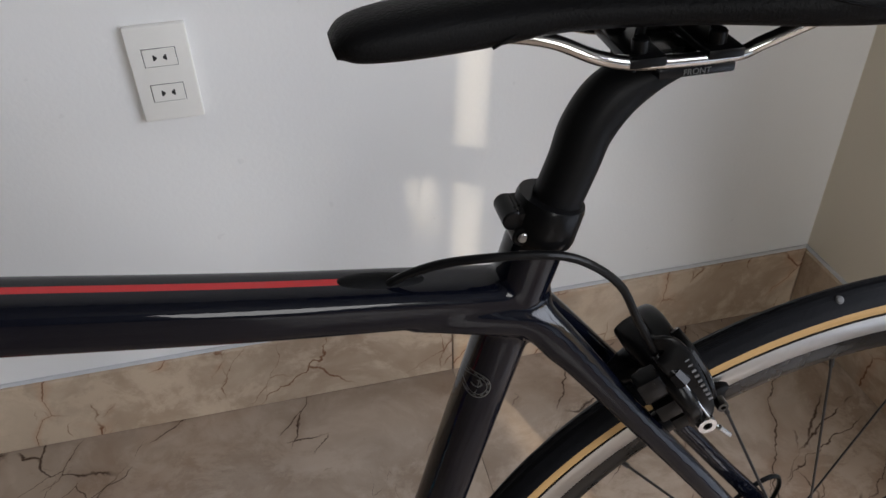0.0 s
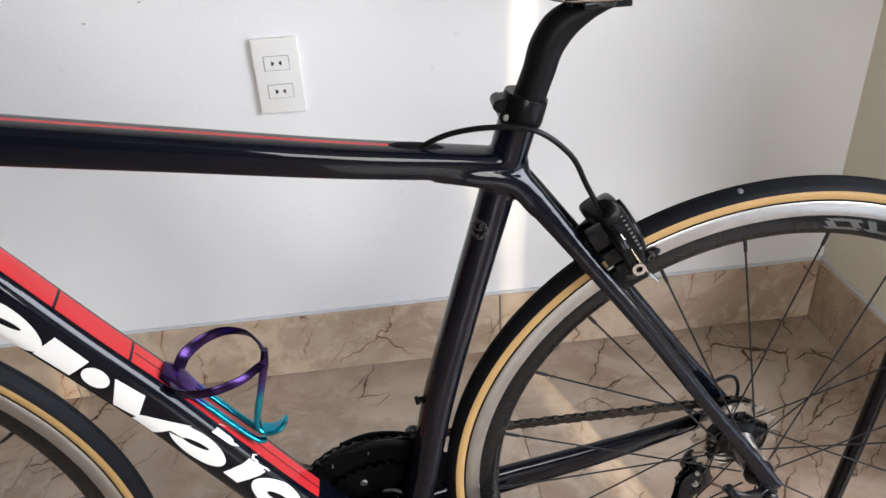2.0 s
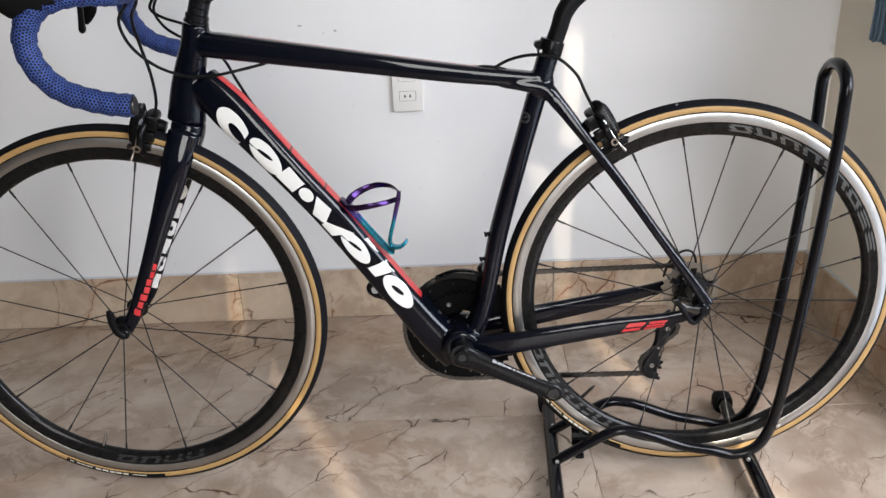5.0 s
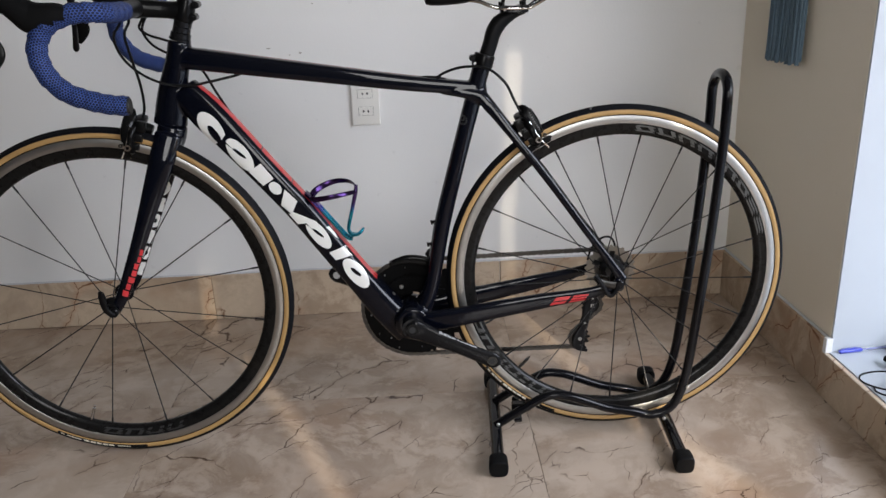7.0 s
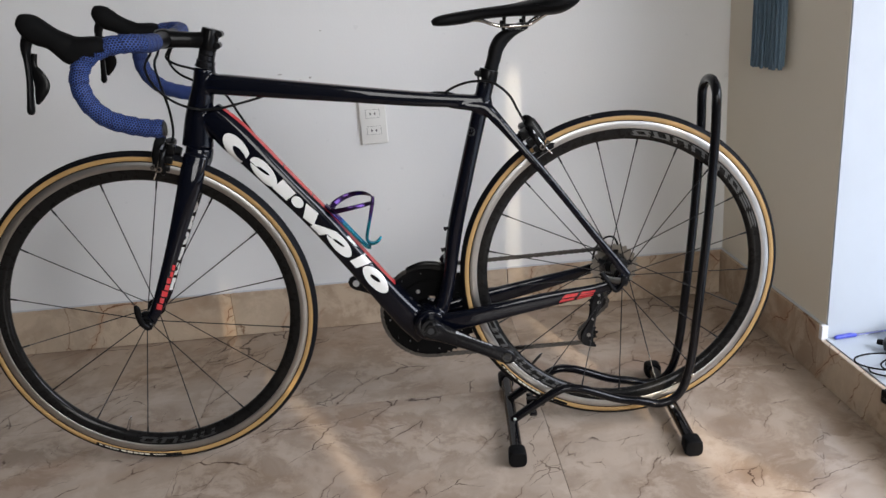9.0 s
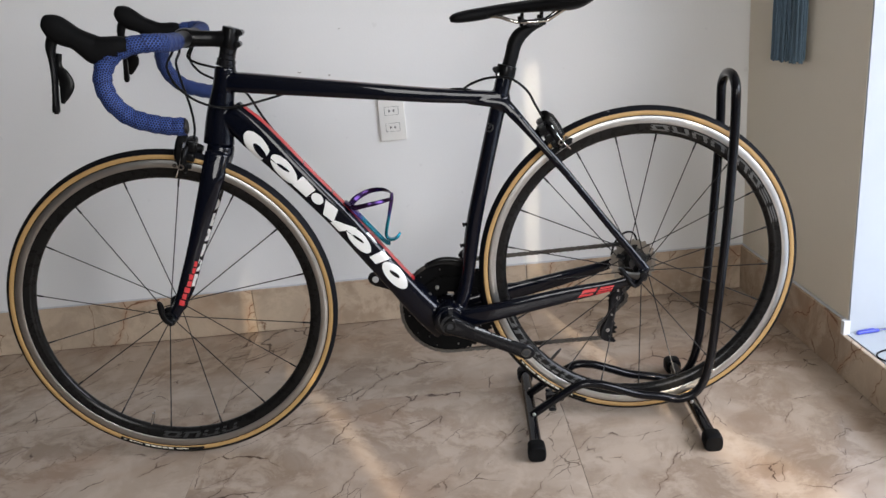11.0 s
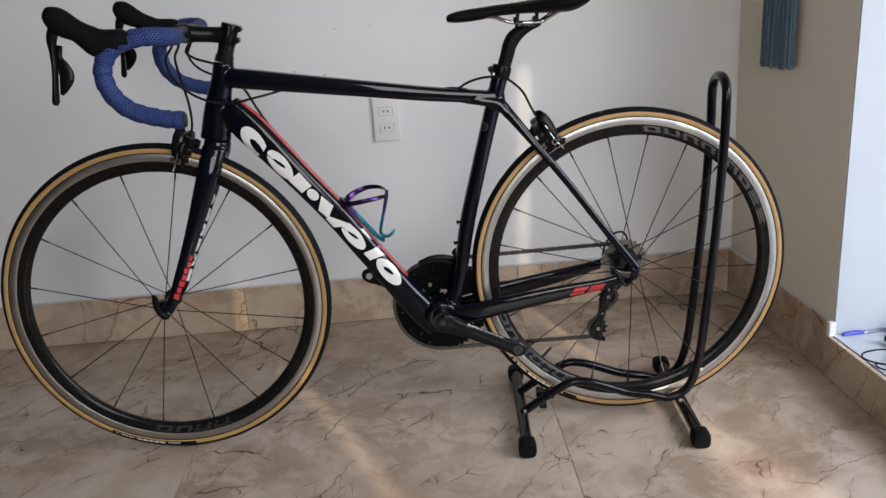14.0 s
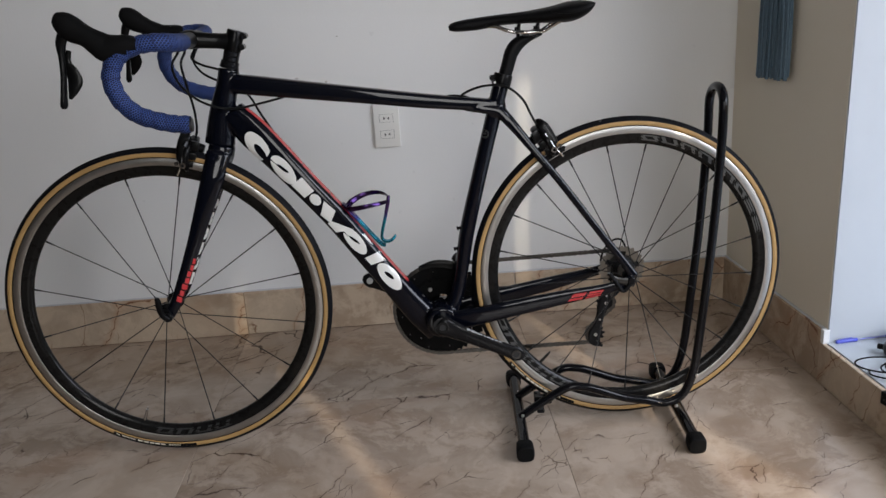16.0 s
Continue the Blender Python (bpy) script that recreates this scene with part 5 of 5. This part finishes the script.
def laid(bm, skin, loops, closed=True, lift=0.0006, start=-0.3, fallback=-0.025):
    """Lays a strip between the first and the last loop of (x, z) pairs on a skin, seen along y."""
    a, b = loops
    steps = 6
    rows = []
    for k in range(steps + 1):
        row = []
        for p, q in zip(a, b):
            x, z = p[0] + (q[0] - p[0]) * k / steps, p[1] + (q[1] - p[1]) * k / steps
            hit = skin.ray_cast(Vector((x, start, z)), Vector((0, 1, 0)))
            co = hit[0] if hit[0] is not None else skin.find_nearest(Vector((x, fallback, z)))[0]
            row.append(bm.verts.new((co.x, co.y - lift, co.z)))
        rows.append(row)
    n = len(a)
    for r, s in zip(rows, rows[1:]):
        for i in range(n if closed else n - 1):
            j = (i + 1) % n
            bm.faces.new((r[i], r[j], s[j], s[i]))


def oval(cx, cy, rx, ry, tilt=0.0, n=40, a0=0.0, a1=360.0, power=1.0):
    out = []
    for i in range(n):
        a = radians(a0 + (a1 - a0) * i / (n if abs(a1 - a0) == 360 else n - 1))
        x, y = rx * math.copysign(abs(math.cos(a)) ** power, math.cos(a)), ry * math.copysign(abs(math.sin(a)) ** power, math.sin(a))
        c, s = math.cos(radians(tilt)), math.sin(radians(tilt))
        out.append((cx + c * x - s * y, cy + s * x + c * y))
    return out


def edge(p, q, n=10):
    return [(p[0] + (q[0] - p[0]) * i / (n - 1), p[1] + (q[1] - p[1]) * i / (n - 1)) for i in range(n)]


def on_tube(pts):
    """From (along, above) of the down tube to (x, z)."""
    low = [(s - 0.016, h * (1.0 - 0.12 * min(1.0, max(0.0, (s - 0.05) / 0.20))) - 0.016 + 0.006 * min(1.0, max(0.0, s / 0.3))) for s, h in pts]
    return [(-0.728 + 0.616 * s + 0.788 * h, 0.650 - 0.788 * s + 0.616 * h) for s, h in low]


def tube_mark(name, pieces, material=WHITE):
    for k, (a, b, closed) in enumerate(pieces):
        bm = bmesh.new()
        laid(bm, FRAME_SKIN, (on_tube(a), on_tube(b)), closed, 0.0006 + 0.00025 * k)
        part(name, bm, material, bike_frame, "white print on the down tube")


# white shapes along the down tube
tube_mark("tube_print", [(oval(-0.010, 0.0045, 0.0355, 0.0190, -8, 40, 52, 318), oval(0.001, 0.0015, 0.0195, 0.0072, -8, 40, 40, 322), False)])
tube_mark("tube_print", [(oval(0.0585, 0.0095, 0.0360, 0.0165, -6, 40, -150, 202), oval(0.0555, 0.0105, 0.0150, 0.0032, 10, 40, -150, 202), False)])
tube_mark("tube_print", [(edge((0.095, 0.0270), (0.132, 0.0255)), edge((0.092, -0.0020), (0.129, -0.0010)), False),
                         (oval(0.147, 0.0140, 0.0135, 0.0110, 0), [(0.147, 0.0140)] * 40, True)])
tube_mark("tube_print", [(edge((0.160, 0.0260), (0.192, 0.0290)), edge((0.178, -0.0030), (0.204, 0.0005)), False),
                         (edge((0.203, 0.0060), (0.247, 0.0300)), edge((0.200, -0.0050), (0.226, -0.0060)), False)])
tube_mark("tube_print", [(oval(0.2665, 0.0120, 0.0350, 0.0165, -6, 40, -150, 202), oval(0.2640, 0.0130, 0.0140, 0.0032, 10, 40, -150, 202), False),
                         (edge((0.266, 0.0350), (0.276, 0.0510)), edge((0.288, 0.0340), (0.300, 0.0490)), False)])
tube_mark("tube_print", [(edge((0.307, 0.0000), (0.318, 0.0400)), edge((0.327, -0.0010), (0.344, 0.0430)), False)])
tube_mark("tube_print", [(oval(0.3725, 0.0125, 0.0360, 0.0185, -4), oval(0.3700, 0.0140, 0.0130, 0.0045, 10), True)])

# red shapes on the chain stay
STAY = ((-0.1340, 0.2975), (-0.1250, 0.3135), (-0.0588, 0.3215), (-0.0645, 0.3065))


def on_stay(u, v):
    a, b, c, d = STAY
    return ((1 - u) * ((1 - v) * a[0] + v * b[0]) + u * ((1 - v) * d[0] + v * c[0]), (1 - u) * ((1 - v) * a[1] + v * b[1]) + u * ((1 - v) * d[1] + v * c[1]))


for quad in (((0.0, 0.0), (0.42, 0.0), (0.44, 0.36), (0.02, 0.36)), ((0.03, 0.52), (0.46, 0.52), (0.48, 1.0), (0.06, 1.0)), ((0.52, 0.0), (0.98, 0.0), (0.98, 0.28), (0.53, 0.28)), ((0.54, 0.38), (0.98, 0.38), (0.98, 0.62), (0.55, 0.62)), ((0.56, 0.72), (1.0, 0.72), (1.0, 1.0), (0.57, 1.0))):
    bm = bmesh.new()
    a, b, c, d = (on_stay(*q) for q in quad)
    laid(bm, FRAME_SKIN, (edge(a, b, 5), edge(d, c, 5)), False, 0.0006 + 0.0002 * (quad[0][0] > 0.3))
    part("stay_print", bm, RED, bike_frame, "red print on the chain stay")

# red bars on the near fork blade, white shapes on the far one
UNTURN = TURN.inverted()


def fork_mark(centre, along, length, width, y, start, material, round_=False, own=False):
    p = Vector((centre[0], y, centre[1])) if own else UNTURN @ Vector((centre[0], y, centre[1]))
    d = Vector((along[0], along[1])).normalized()
    n = Vector((-d.y, d.x))
    bm = bmesh.new()
    if round_:
        a = oval(p.x, p.z, length / 2, width / 2, math.degrees(math.atan2(d.y, d.x)), 28)
        laid(bm, FORK_SKIN, (a, oval(p.x, p.z, length / 6, width / 7, math.degrees(math.atan2(d.y, d.x)), 28)), True, 0.0005, start, y)
    else:
        c = [(p.x + d.x * length * i + n.x * width * j, p.z + d.y * length * i + n.y * width * j) for i, j in ((-0.5, -0.5), (0.5, -0.35), (0.5, 0.5), (-0.5, 0.35))]
        laid(bm, FORK_SKIN, (edge(c[0], c[1], 8), edge(c[3], c[2], 8)), False, 0.0005, start, y)
    part("fork_print", bm, material, fork, "print on the fork blade")


for i in range(7):
    f = (i + 0.5) / 7
    fork_mark((-0.951 + 0.051 * f, 0.357 + 0.090 * f), (0.051, 0.090), 0.0118, 0.0125 - 0.003 * (i % 2), -0.052, -0.3, RED)
for i in range(6):
    f = (i + 0.5) / 6
    z = 0.362 + 0.200 * f
    fork_mark((-0.957 + 0.443 * (z - 0.363) + 0.008, z), (0.41, 0.91), 0.030, 0.0190, 0.038, 0.0, WHITE, i % 2 == 1, True)

# badge on the seat tube
for k, (r0, r1) in enumerate(((0.0082, 0.0075), (0.0060, 0.0055))):
    bm = bmesh.new()
    laid(bm, FRAME_SKIN, (oval(-0.2890, 0.6580, r0, r0 * 1.1), oval(-0.2890, 0.6580, r1, r1 * 1.1)), True)
    part("badge_ring", bm, RIM_GREY, bike_frame, "thin pale badge ring")
for i in range(10):
    a = 20 + i * 34
    x, z = -0.2890 + 0.0068 * math.cos(radians(a)), 0.6580 + 0.0073 * math.sin(radians(a))
    bm = bmesh.new()
    laid(bm, FRAME_SKIN, (oval(x, z, 0.0011, 0.0004, a + 90, 10), [(x, z)] * 10), True)
    part("badge_bar", bm, RIM_GREY, bike_frame)
bm = bmesh.new()
laid(bm, FRAME_SKIN, (oval(-0.2890, 0.6595, 0.0032, 0.0028, 0, 24, 200, 440), oval(-0.2890, 0.6595, 0.0022, 0.0018, 0, 24, 200, 440)), False)
part("badge_sign", bm, RIM_GREY, bike_frame)

# pale bars along the crank arm
CRANK_SKIN = skin_of(crank)
CRANK_INK = plain("grey_crank_print", (0.30, 0.30, 0.30), 0.4)
for i in range(9):
    f = (i + 0.5) / 9
    x, z = -0.351 + 0.074 * f, 0.2545 - 0.0340 * f
    w = 0.0072 if i not in (4,) else 0.004
    bm = bmesh.new()
    laid(bm, CRANK_SKIN, (edge((x - w / 2 + 0.001, z + 0.0030 + 0.0016), (x + w / 2 + 0.001, z + 0.0030 - 0.0016), 4), edge((x - w / 2 - 0.001, z - 0.0012 + 0.0016), (x + w / 2 - 0.001, z - 0.0012 - 0.0016), 4)), False, 0.0005, -0.3, -0.073)
    part("crank_print", bm, CRANK_INK, crank, "pale print on the crank arm")


# prints that follow a wheel: pieces between two radii and two angles
def ring_mark(name, rim, hub, a0, a1, r0, r1, material, y0, y1, label, slope=0.0):
    bm = bmesh.new()
    n = max(2, int(abs(a1 - a0) * 1.5) + 1)
    rows = []
    for i in range(n):
        f = i / (n - 1)
        row = []
        for r, y, k in ((r0, y0, 0.0), (r1, y1, slope)):
            a = radians(a0 + (a1 - a0) * f + k)
            row.append(bm.verts.new((hub[0] + r * math.cos(a), y, hub[1] + r * math.sin(a))))
        rows.append(row)
    for p, q in zip(rows, rows[1:]):
        bm.faces.new((p[0], p[1], q[1], q[0]))
    part(name, bm, material, rim, label)


def rim_y(r):
    return -(0.0068 + 0.0030 * (r - 0.2815) / 0.0085 if r < 0.290 else 0.0098 + 0.0011 * (r - 0.290) / 0.011) - 0.0005


def rim_word(rim, hub, start, step, shapes, r0, r1, material, label):
    """Blocky shapes one after another round a rim: o open frame, u open below, bar, slant."""
    a = start
    for kind in shapes:
        w = abs(step) * 0.80 * (0.45 if kind == "bar" else 1.0)
        sgn = 1 if step > 0 else -1
        t = (r1 - r0) * 0.24
        e = sgn * 1.7

        def bar(b0, b1, p0, p1):
            ring_mark("rim_print", rim, hub, a + sgn * b0, a + sgn * b1, p0, p1, material, rim_y(p0), rim_y(p1), label, -e * 0.8)

        if kind == "bar":
            bar(0, w, r0, r1)
        elif kind == "o":
            bar(0, w, r1 - t, r1)
            bar(0, w, r0, r0 + t)
            bar(0, 1.7, r0 + t, r1 - t)
            bar(w - 1.7, w, r0 + t, r1 - t)
        elif kind == "u":
            bar(0, w, r0, r0 + t)
            bar(0, 1.7, r0 + t, r1)
            bar(w - 1.7, w, r0 + t, r1)
        elif kind == "e":
            bar(0, w, r1 - t, r1)
            bar(0, w * 0.9, (r0 + r1 - t) / 2, (r0 + r1 + t) / 2)
            bar(0, w, r0, r0 + t)
        else:
            bar(0, w, r1 - t, r1)
            bar(0, 1.7, r0, r1 - t)
            bar(w - 1.7, w, r0, r1 - t)
        a += sgn * (w + abs(step) * 0.20)


RIM_DARK = plain("dark_rim_print", (0.022, 0.022, 0.022), 0.35, vary=0.1)
WORD = ("o", "u", "n", "n", "bar", "n", "o", "e", "e")
R_HUB = (0.004, AXLE_Z)
rim_word(rear_wheel, R_HUB, 83.0, -8.3, WORD, 0.2865, 0.2985, RIM_GREY, "grey print on the rim")
rim_word(rear_wheel, R_HUB, -163.0, 8.3, WORD[:6], 0.2845, 0.2975, RIM_GREY, "grey print on the rim")
rim_word(front_wheel, FRONT, -104.0, 8.3, WORD[:4], 0.2845, 0.2975, RIM_DARK, "dark print on the rim")


def tyre_y(r):
    return -(0.0108 + 0.0015 * (r - 0.3178) / 0.004 if r < 0.3218 else 0.0123 - 0.0003 * (r - 0.3218) / 0.0044) - 0.0005


for rim, hub, a0 in ((front_wheel, FRONT, -121.0), (rear_wheel, R_HUB, -144.0)):
    ring_mark("tyre_panel", rim, hub, a0, a0 + 32, 0.3205, 0.3262, RUBBER, tyre_y(0.3205), tyre_y(0.3262), "dark panel on the tyre wall")
    a = a0 + 1.0
    for i, w in enumerate((0.7, 0.7, 0, 1.6, 1.2, 0.6, 0.9, 0.9, 0, 2.3, 2.3, 2.0, 2.2, 2.2, 0, 0.6, 0.7, 0.6, 0.6, 0.7, 0.8, 0.6)):
        if w == 0:
            a += 0.9
            continue
        tall = 0.0018 if w > 1.9 else 0.0012
        ring_mark("tyre_print", rim, hub, a, a + w * 0.8, 0.3236 - tall, 0.3236 + tall, CREAM, tyre_y(0.3236 - tall) - 0.0005, tyre_y(0.3236 + tall) - 0.0005, "", 0.25)
        a += w
# a pale scuff on the rear tyre's tread
bm = bmesh.new()
a = radians(98.5)
lathe(bm, [(1e-4, 0.0006), (0.0020, 0.0004), (0.0028, -0.0006)], (0, 0, 0), 12, "z")
scuff = part("tread_scuff", bm, INK, rear_wheel, "pale rubbed spot")
scuff.matrix_basis = Matrix.Translation((0.3345 * math.cos(a), -0.0058, AXLE_Z + 0.3345 * math.sin(a))) @ Matrix.Rotation(math.pi / 2 - a, 4, "Y") @ Matrix.Rotation(radians(40), 4, "X")

# valves
for rim, hub, ang, colour in ((front_wheel, FRONT, -111.0, CHROME), (rear_wheel, R_HUB, -133.7, DULL)):
    d = Vector((math.cos(radians(ang)), 0, math.sin(radians(ang))))
    c = Vector((hub[0], 0, hub[1]))
    bm = bmesh.new()
    loft(bm, [(*(c + d * 0.246), 0.0015, 0.0015), (*(c + d * 0.251), 0.0017, 0.0017), (*(c + d * 0.2515), 0.0030, 0.0030), (*(c + d * 0.266), 0.0030, 0.0030), (*(c + d * 0.2662), 0.0033, 0.0033), (*(c + d * 0.280), 0.0033, 0.0033)], 1, 12)
    part("valve", bm, colour, rim, "metal tyre valve")


# the word on the saddle clamp
curve = bpy.data.curves.new("clamp_word", "FONT")
curve.body, curve.size, curve.align_x, curve.align_y, curve.extrude = "FRONT", 0.0042, "CENTER", "CENTER", 0.0001
made = bpy.data.objects.new("clamp_word", curve)
scene.collection.objects.link(made)
bpy.context.view_layer.update()
me = bpy.data.meshes.new_from_object(made.evaluated_get(bpy.context.evaluated_depsgraph_get()))
bpy.data.objects.remove(made)
me.materials.append(RIM_GREY)
word = new("clamp_word", me)
word.parent = cradle
word.matrix_basis = pose(-0.1855, -0.0239, 0.8482, 90, 0, 0)
tagged(word, "pale lettering on the clamp")

# ---- on the ledge of the recess ----
pen = thing("ballpoint_pen", "clear ballpoint pen with blue cap on white ledge", "pen", pose(1.432, 1.117, LEDGE_Z + 0.0045, 0, 0, 6))
CLEAR = Graph("clear_plastic").put(Base_Color=(0.80, 0.84, 0.95), Roughness=0.12, Transmission_Weight=0.85, IOR=1.46)
bm = bmesh.new()
loft(bm, [(0.0, 0, 0, 0.0030, 0.0030), (0.002, 0, 0, 0.0045, 0.0045), (0.050, 0, 0, 0.0045, 0.0045), (0.052, 0, 0, 0.0036, 0.0036)], 1, 14)
loft(bm, [(0.004, 0, 0.0052, 0.0008, 0.0015), (0.040, 0, 0.0062, 0.0008, 0.0015)], 1, 8)
part("cap", bm, BLUE_PEN, pen, "blue cap with clip")
bm = bmesh.new()
loft(bm, [(0.053, 0, 0, 0.0038, 0.0038), (0.138, 0, 0, 0.0038, 0.0038), (0.139, 0, 0, 0.0030, 0.0030)], 1, 6)
part("barrel", bm, CLEAR, pen, "clear barrel")
bm = bmesh.new()
pipe(bm, [(0.054, 0, 0), (0.130, 0, 0)], 0.0012, 1, 8)
part("ink_tube", bm, BLUE_PEN, pen)

gadget = thing("power_adapter", "dark grey plastic plug adapter lying on the white ledge", "adapter", pose(1.528, 1.030, LEDGE_Z, 0, 0, -38))
bm = bmesh.new()
loft(bm, [(-0.030, 0, 0.015, 0.008, 0.012), (-0.026, 0, 0.0155, 0.0130, 0.017), (-0.006, 0, 0.0165, 0.0155, 0.021), (0.026, 0, 0.0165, 0.0155, 0.021), (0.032, 0, 0.016, 0.0125, 0.017), (0.036, 0, 0.015, 0.006, 0.008)], 3, 24, 3.6)
part("body", bm, ADAPTER, gadget)
bm = bmesh.new()
loft(bm, [(-0.044, 0.003, 0.016, 0.0040, 0.0055), (-0.041, 0.003, 0.016, 0.0055, 0.0070), (-0.028, 0.003, 0.016, 0.0055, 0.0070)], 2, 16, 3.0)
part("plug", bm, RUBBER, gadget, "short black plug")
bm = bmesh.new()
box(bm, (-0.012, -0.011, 0.0315), (0.020, 0.011, 0.0328), 0.0005)
part("label_panel", bm, DULL, gadget, "dull printed panel")
coil = thing("coiled_cable", "thin black cable in loose loops on the ledge", "cable", pose(1.492, 0.955, LEDGE_Z + 0.0022))
bm = bmesh.new()
turns = []
for i in range(46):
    a = radians(29 * i + 170)
    r = 0.060 + 0.012 * math.sin(i * 0.83) + 0.008 * math.sin(i * 0.31)
    turns.append((r * 1.05 * math.cos(a) + 0.010 * math.sin(i * 0.21), r * 0.72 * math.sin(a) + 0.012 * math.cos(i * 0.27), 0.0005 * i + 0.004 * max(0.0, math.sin(i * 0.55)) ** 2))
turns += [(0.052, 0.040, 0.022), (0.040, 0.060, 0.018), (0.052, 0.075, 0.016)]
pipe(bm, turns, 0.0019, 5, 8)
part("cord", bm, RUBBER, coil)

# crumpled tissue behind the adapter
rng = random.Random(11)
tissue = thing("crumpled_tissue", "crumpled white tissue lying against the recess wall", "tissue", pose(1.575, 1.085, LEDGE_Z))
bm = bmesh.new()
bmesh.ops.create_icosphere(bm, subdivisions=3, radius=0.030)
for v in bm.verts:
    k = 0.78 + 0.30 * math.sin(v.co.x * 190 + 1.0) * math.sin(v.co.y * 160) + 0.16 * math.sin(v.co.z * 260) + rng.uniform(-0.05, 0.05)
    v.co = Vector((v.co.x * 1.25 * k, v.co.y * 0.95 * k, max(0.0005, v.co.z * 0.95 * k + 0.024)))
part("paper", bm, TISSUE, tissue, smooth=False)

# small black clip on the edge of the ledge
clip = thing("cable_clip", "small black plastic clip on the edge of the ledge", "clip", pose(1.419, 0.856, LEDGE_Z, 0, 0, 8))
bm = bmesh.new()
box(bm, (-0.016, -0.022, -0.020), (-0.010, 0.022, 0.004), 0.0015, 2)
box(bm, (-0.016, -0.022, 0.0004), (0.028, 0.022, 0.007), 0.0015, 2)
part("jaw", bm, RUBBER, clip)
bm = bmesh.new()
pipe(bm, [(-0.017, -0.012, -0.008), (-0.017, 0.012, -0.008)], 0.0016, 1, 8)
part("hinge_pin", bm, DULL, clip, "dull metal pin")

# ---- small stains on the white wall ----
STAIN = plain("grey_wall_stain", (0.42, 0.40, 0.37), 0.6, vary=0.2)
wall_north = bpy.data.objects["wall_north"]
for x, z, w, h in ((0.185, 0.735, 0.006, 0.003), (0.264, 0.721, 0.004, 0.004), (0.152, 0.692, 0.003, 0.003), (0.305, 0.839, 0.003, 0.0025), (0.237, 0.717, 0.003, 0.002)):
    bm = bmesh.new()
    rim = [bm.verts.new((x + w * (0.8 + 0.25 * math.sin(3 * a)) * math.cos(a), Y1 - 0.0008, z + h * (0.8 + 0.25 * math.cos(2 * a)) * math.sin(a))) for a in (2 * math.pi * i / 14 for i in range(14))]
    mid = bm.verts.new((x, Y1 - 0.0014, z))
    for p, q in zip(rim, rim[1:] + rim[:1]):
        bm.faces.new((p, q, mid))
    part("stain", bm, STAIN, wall_north, "small grey stain")
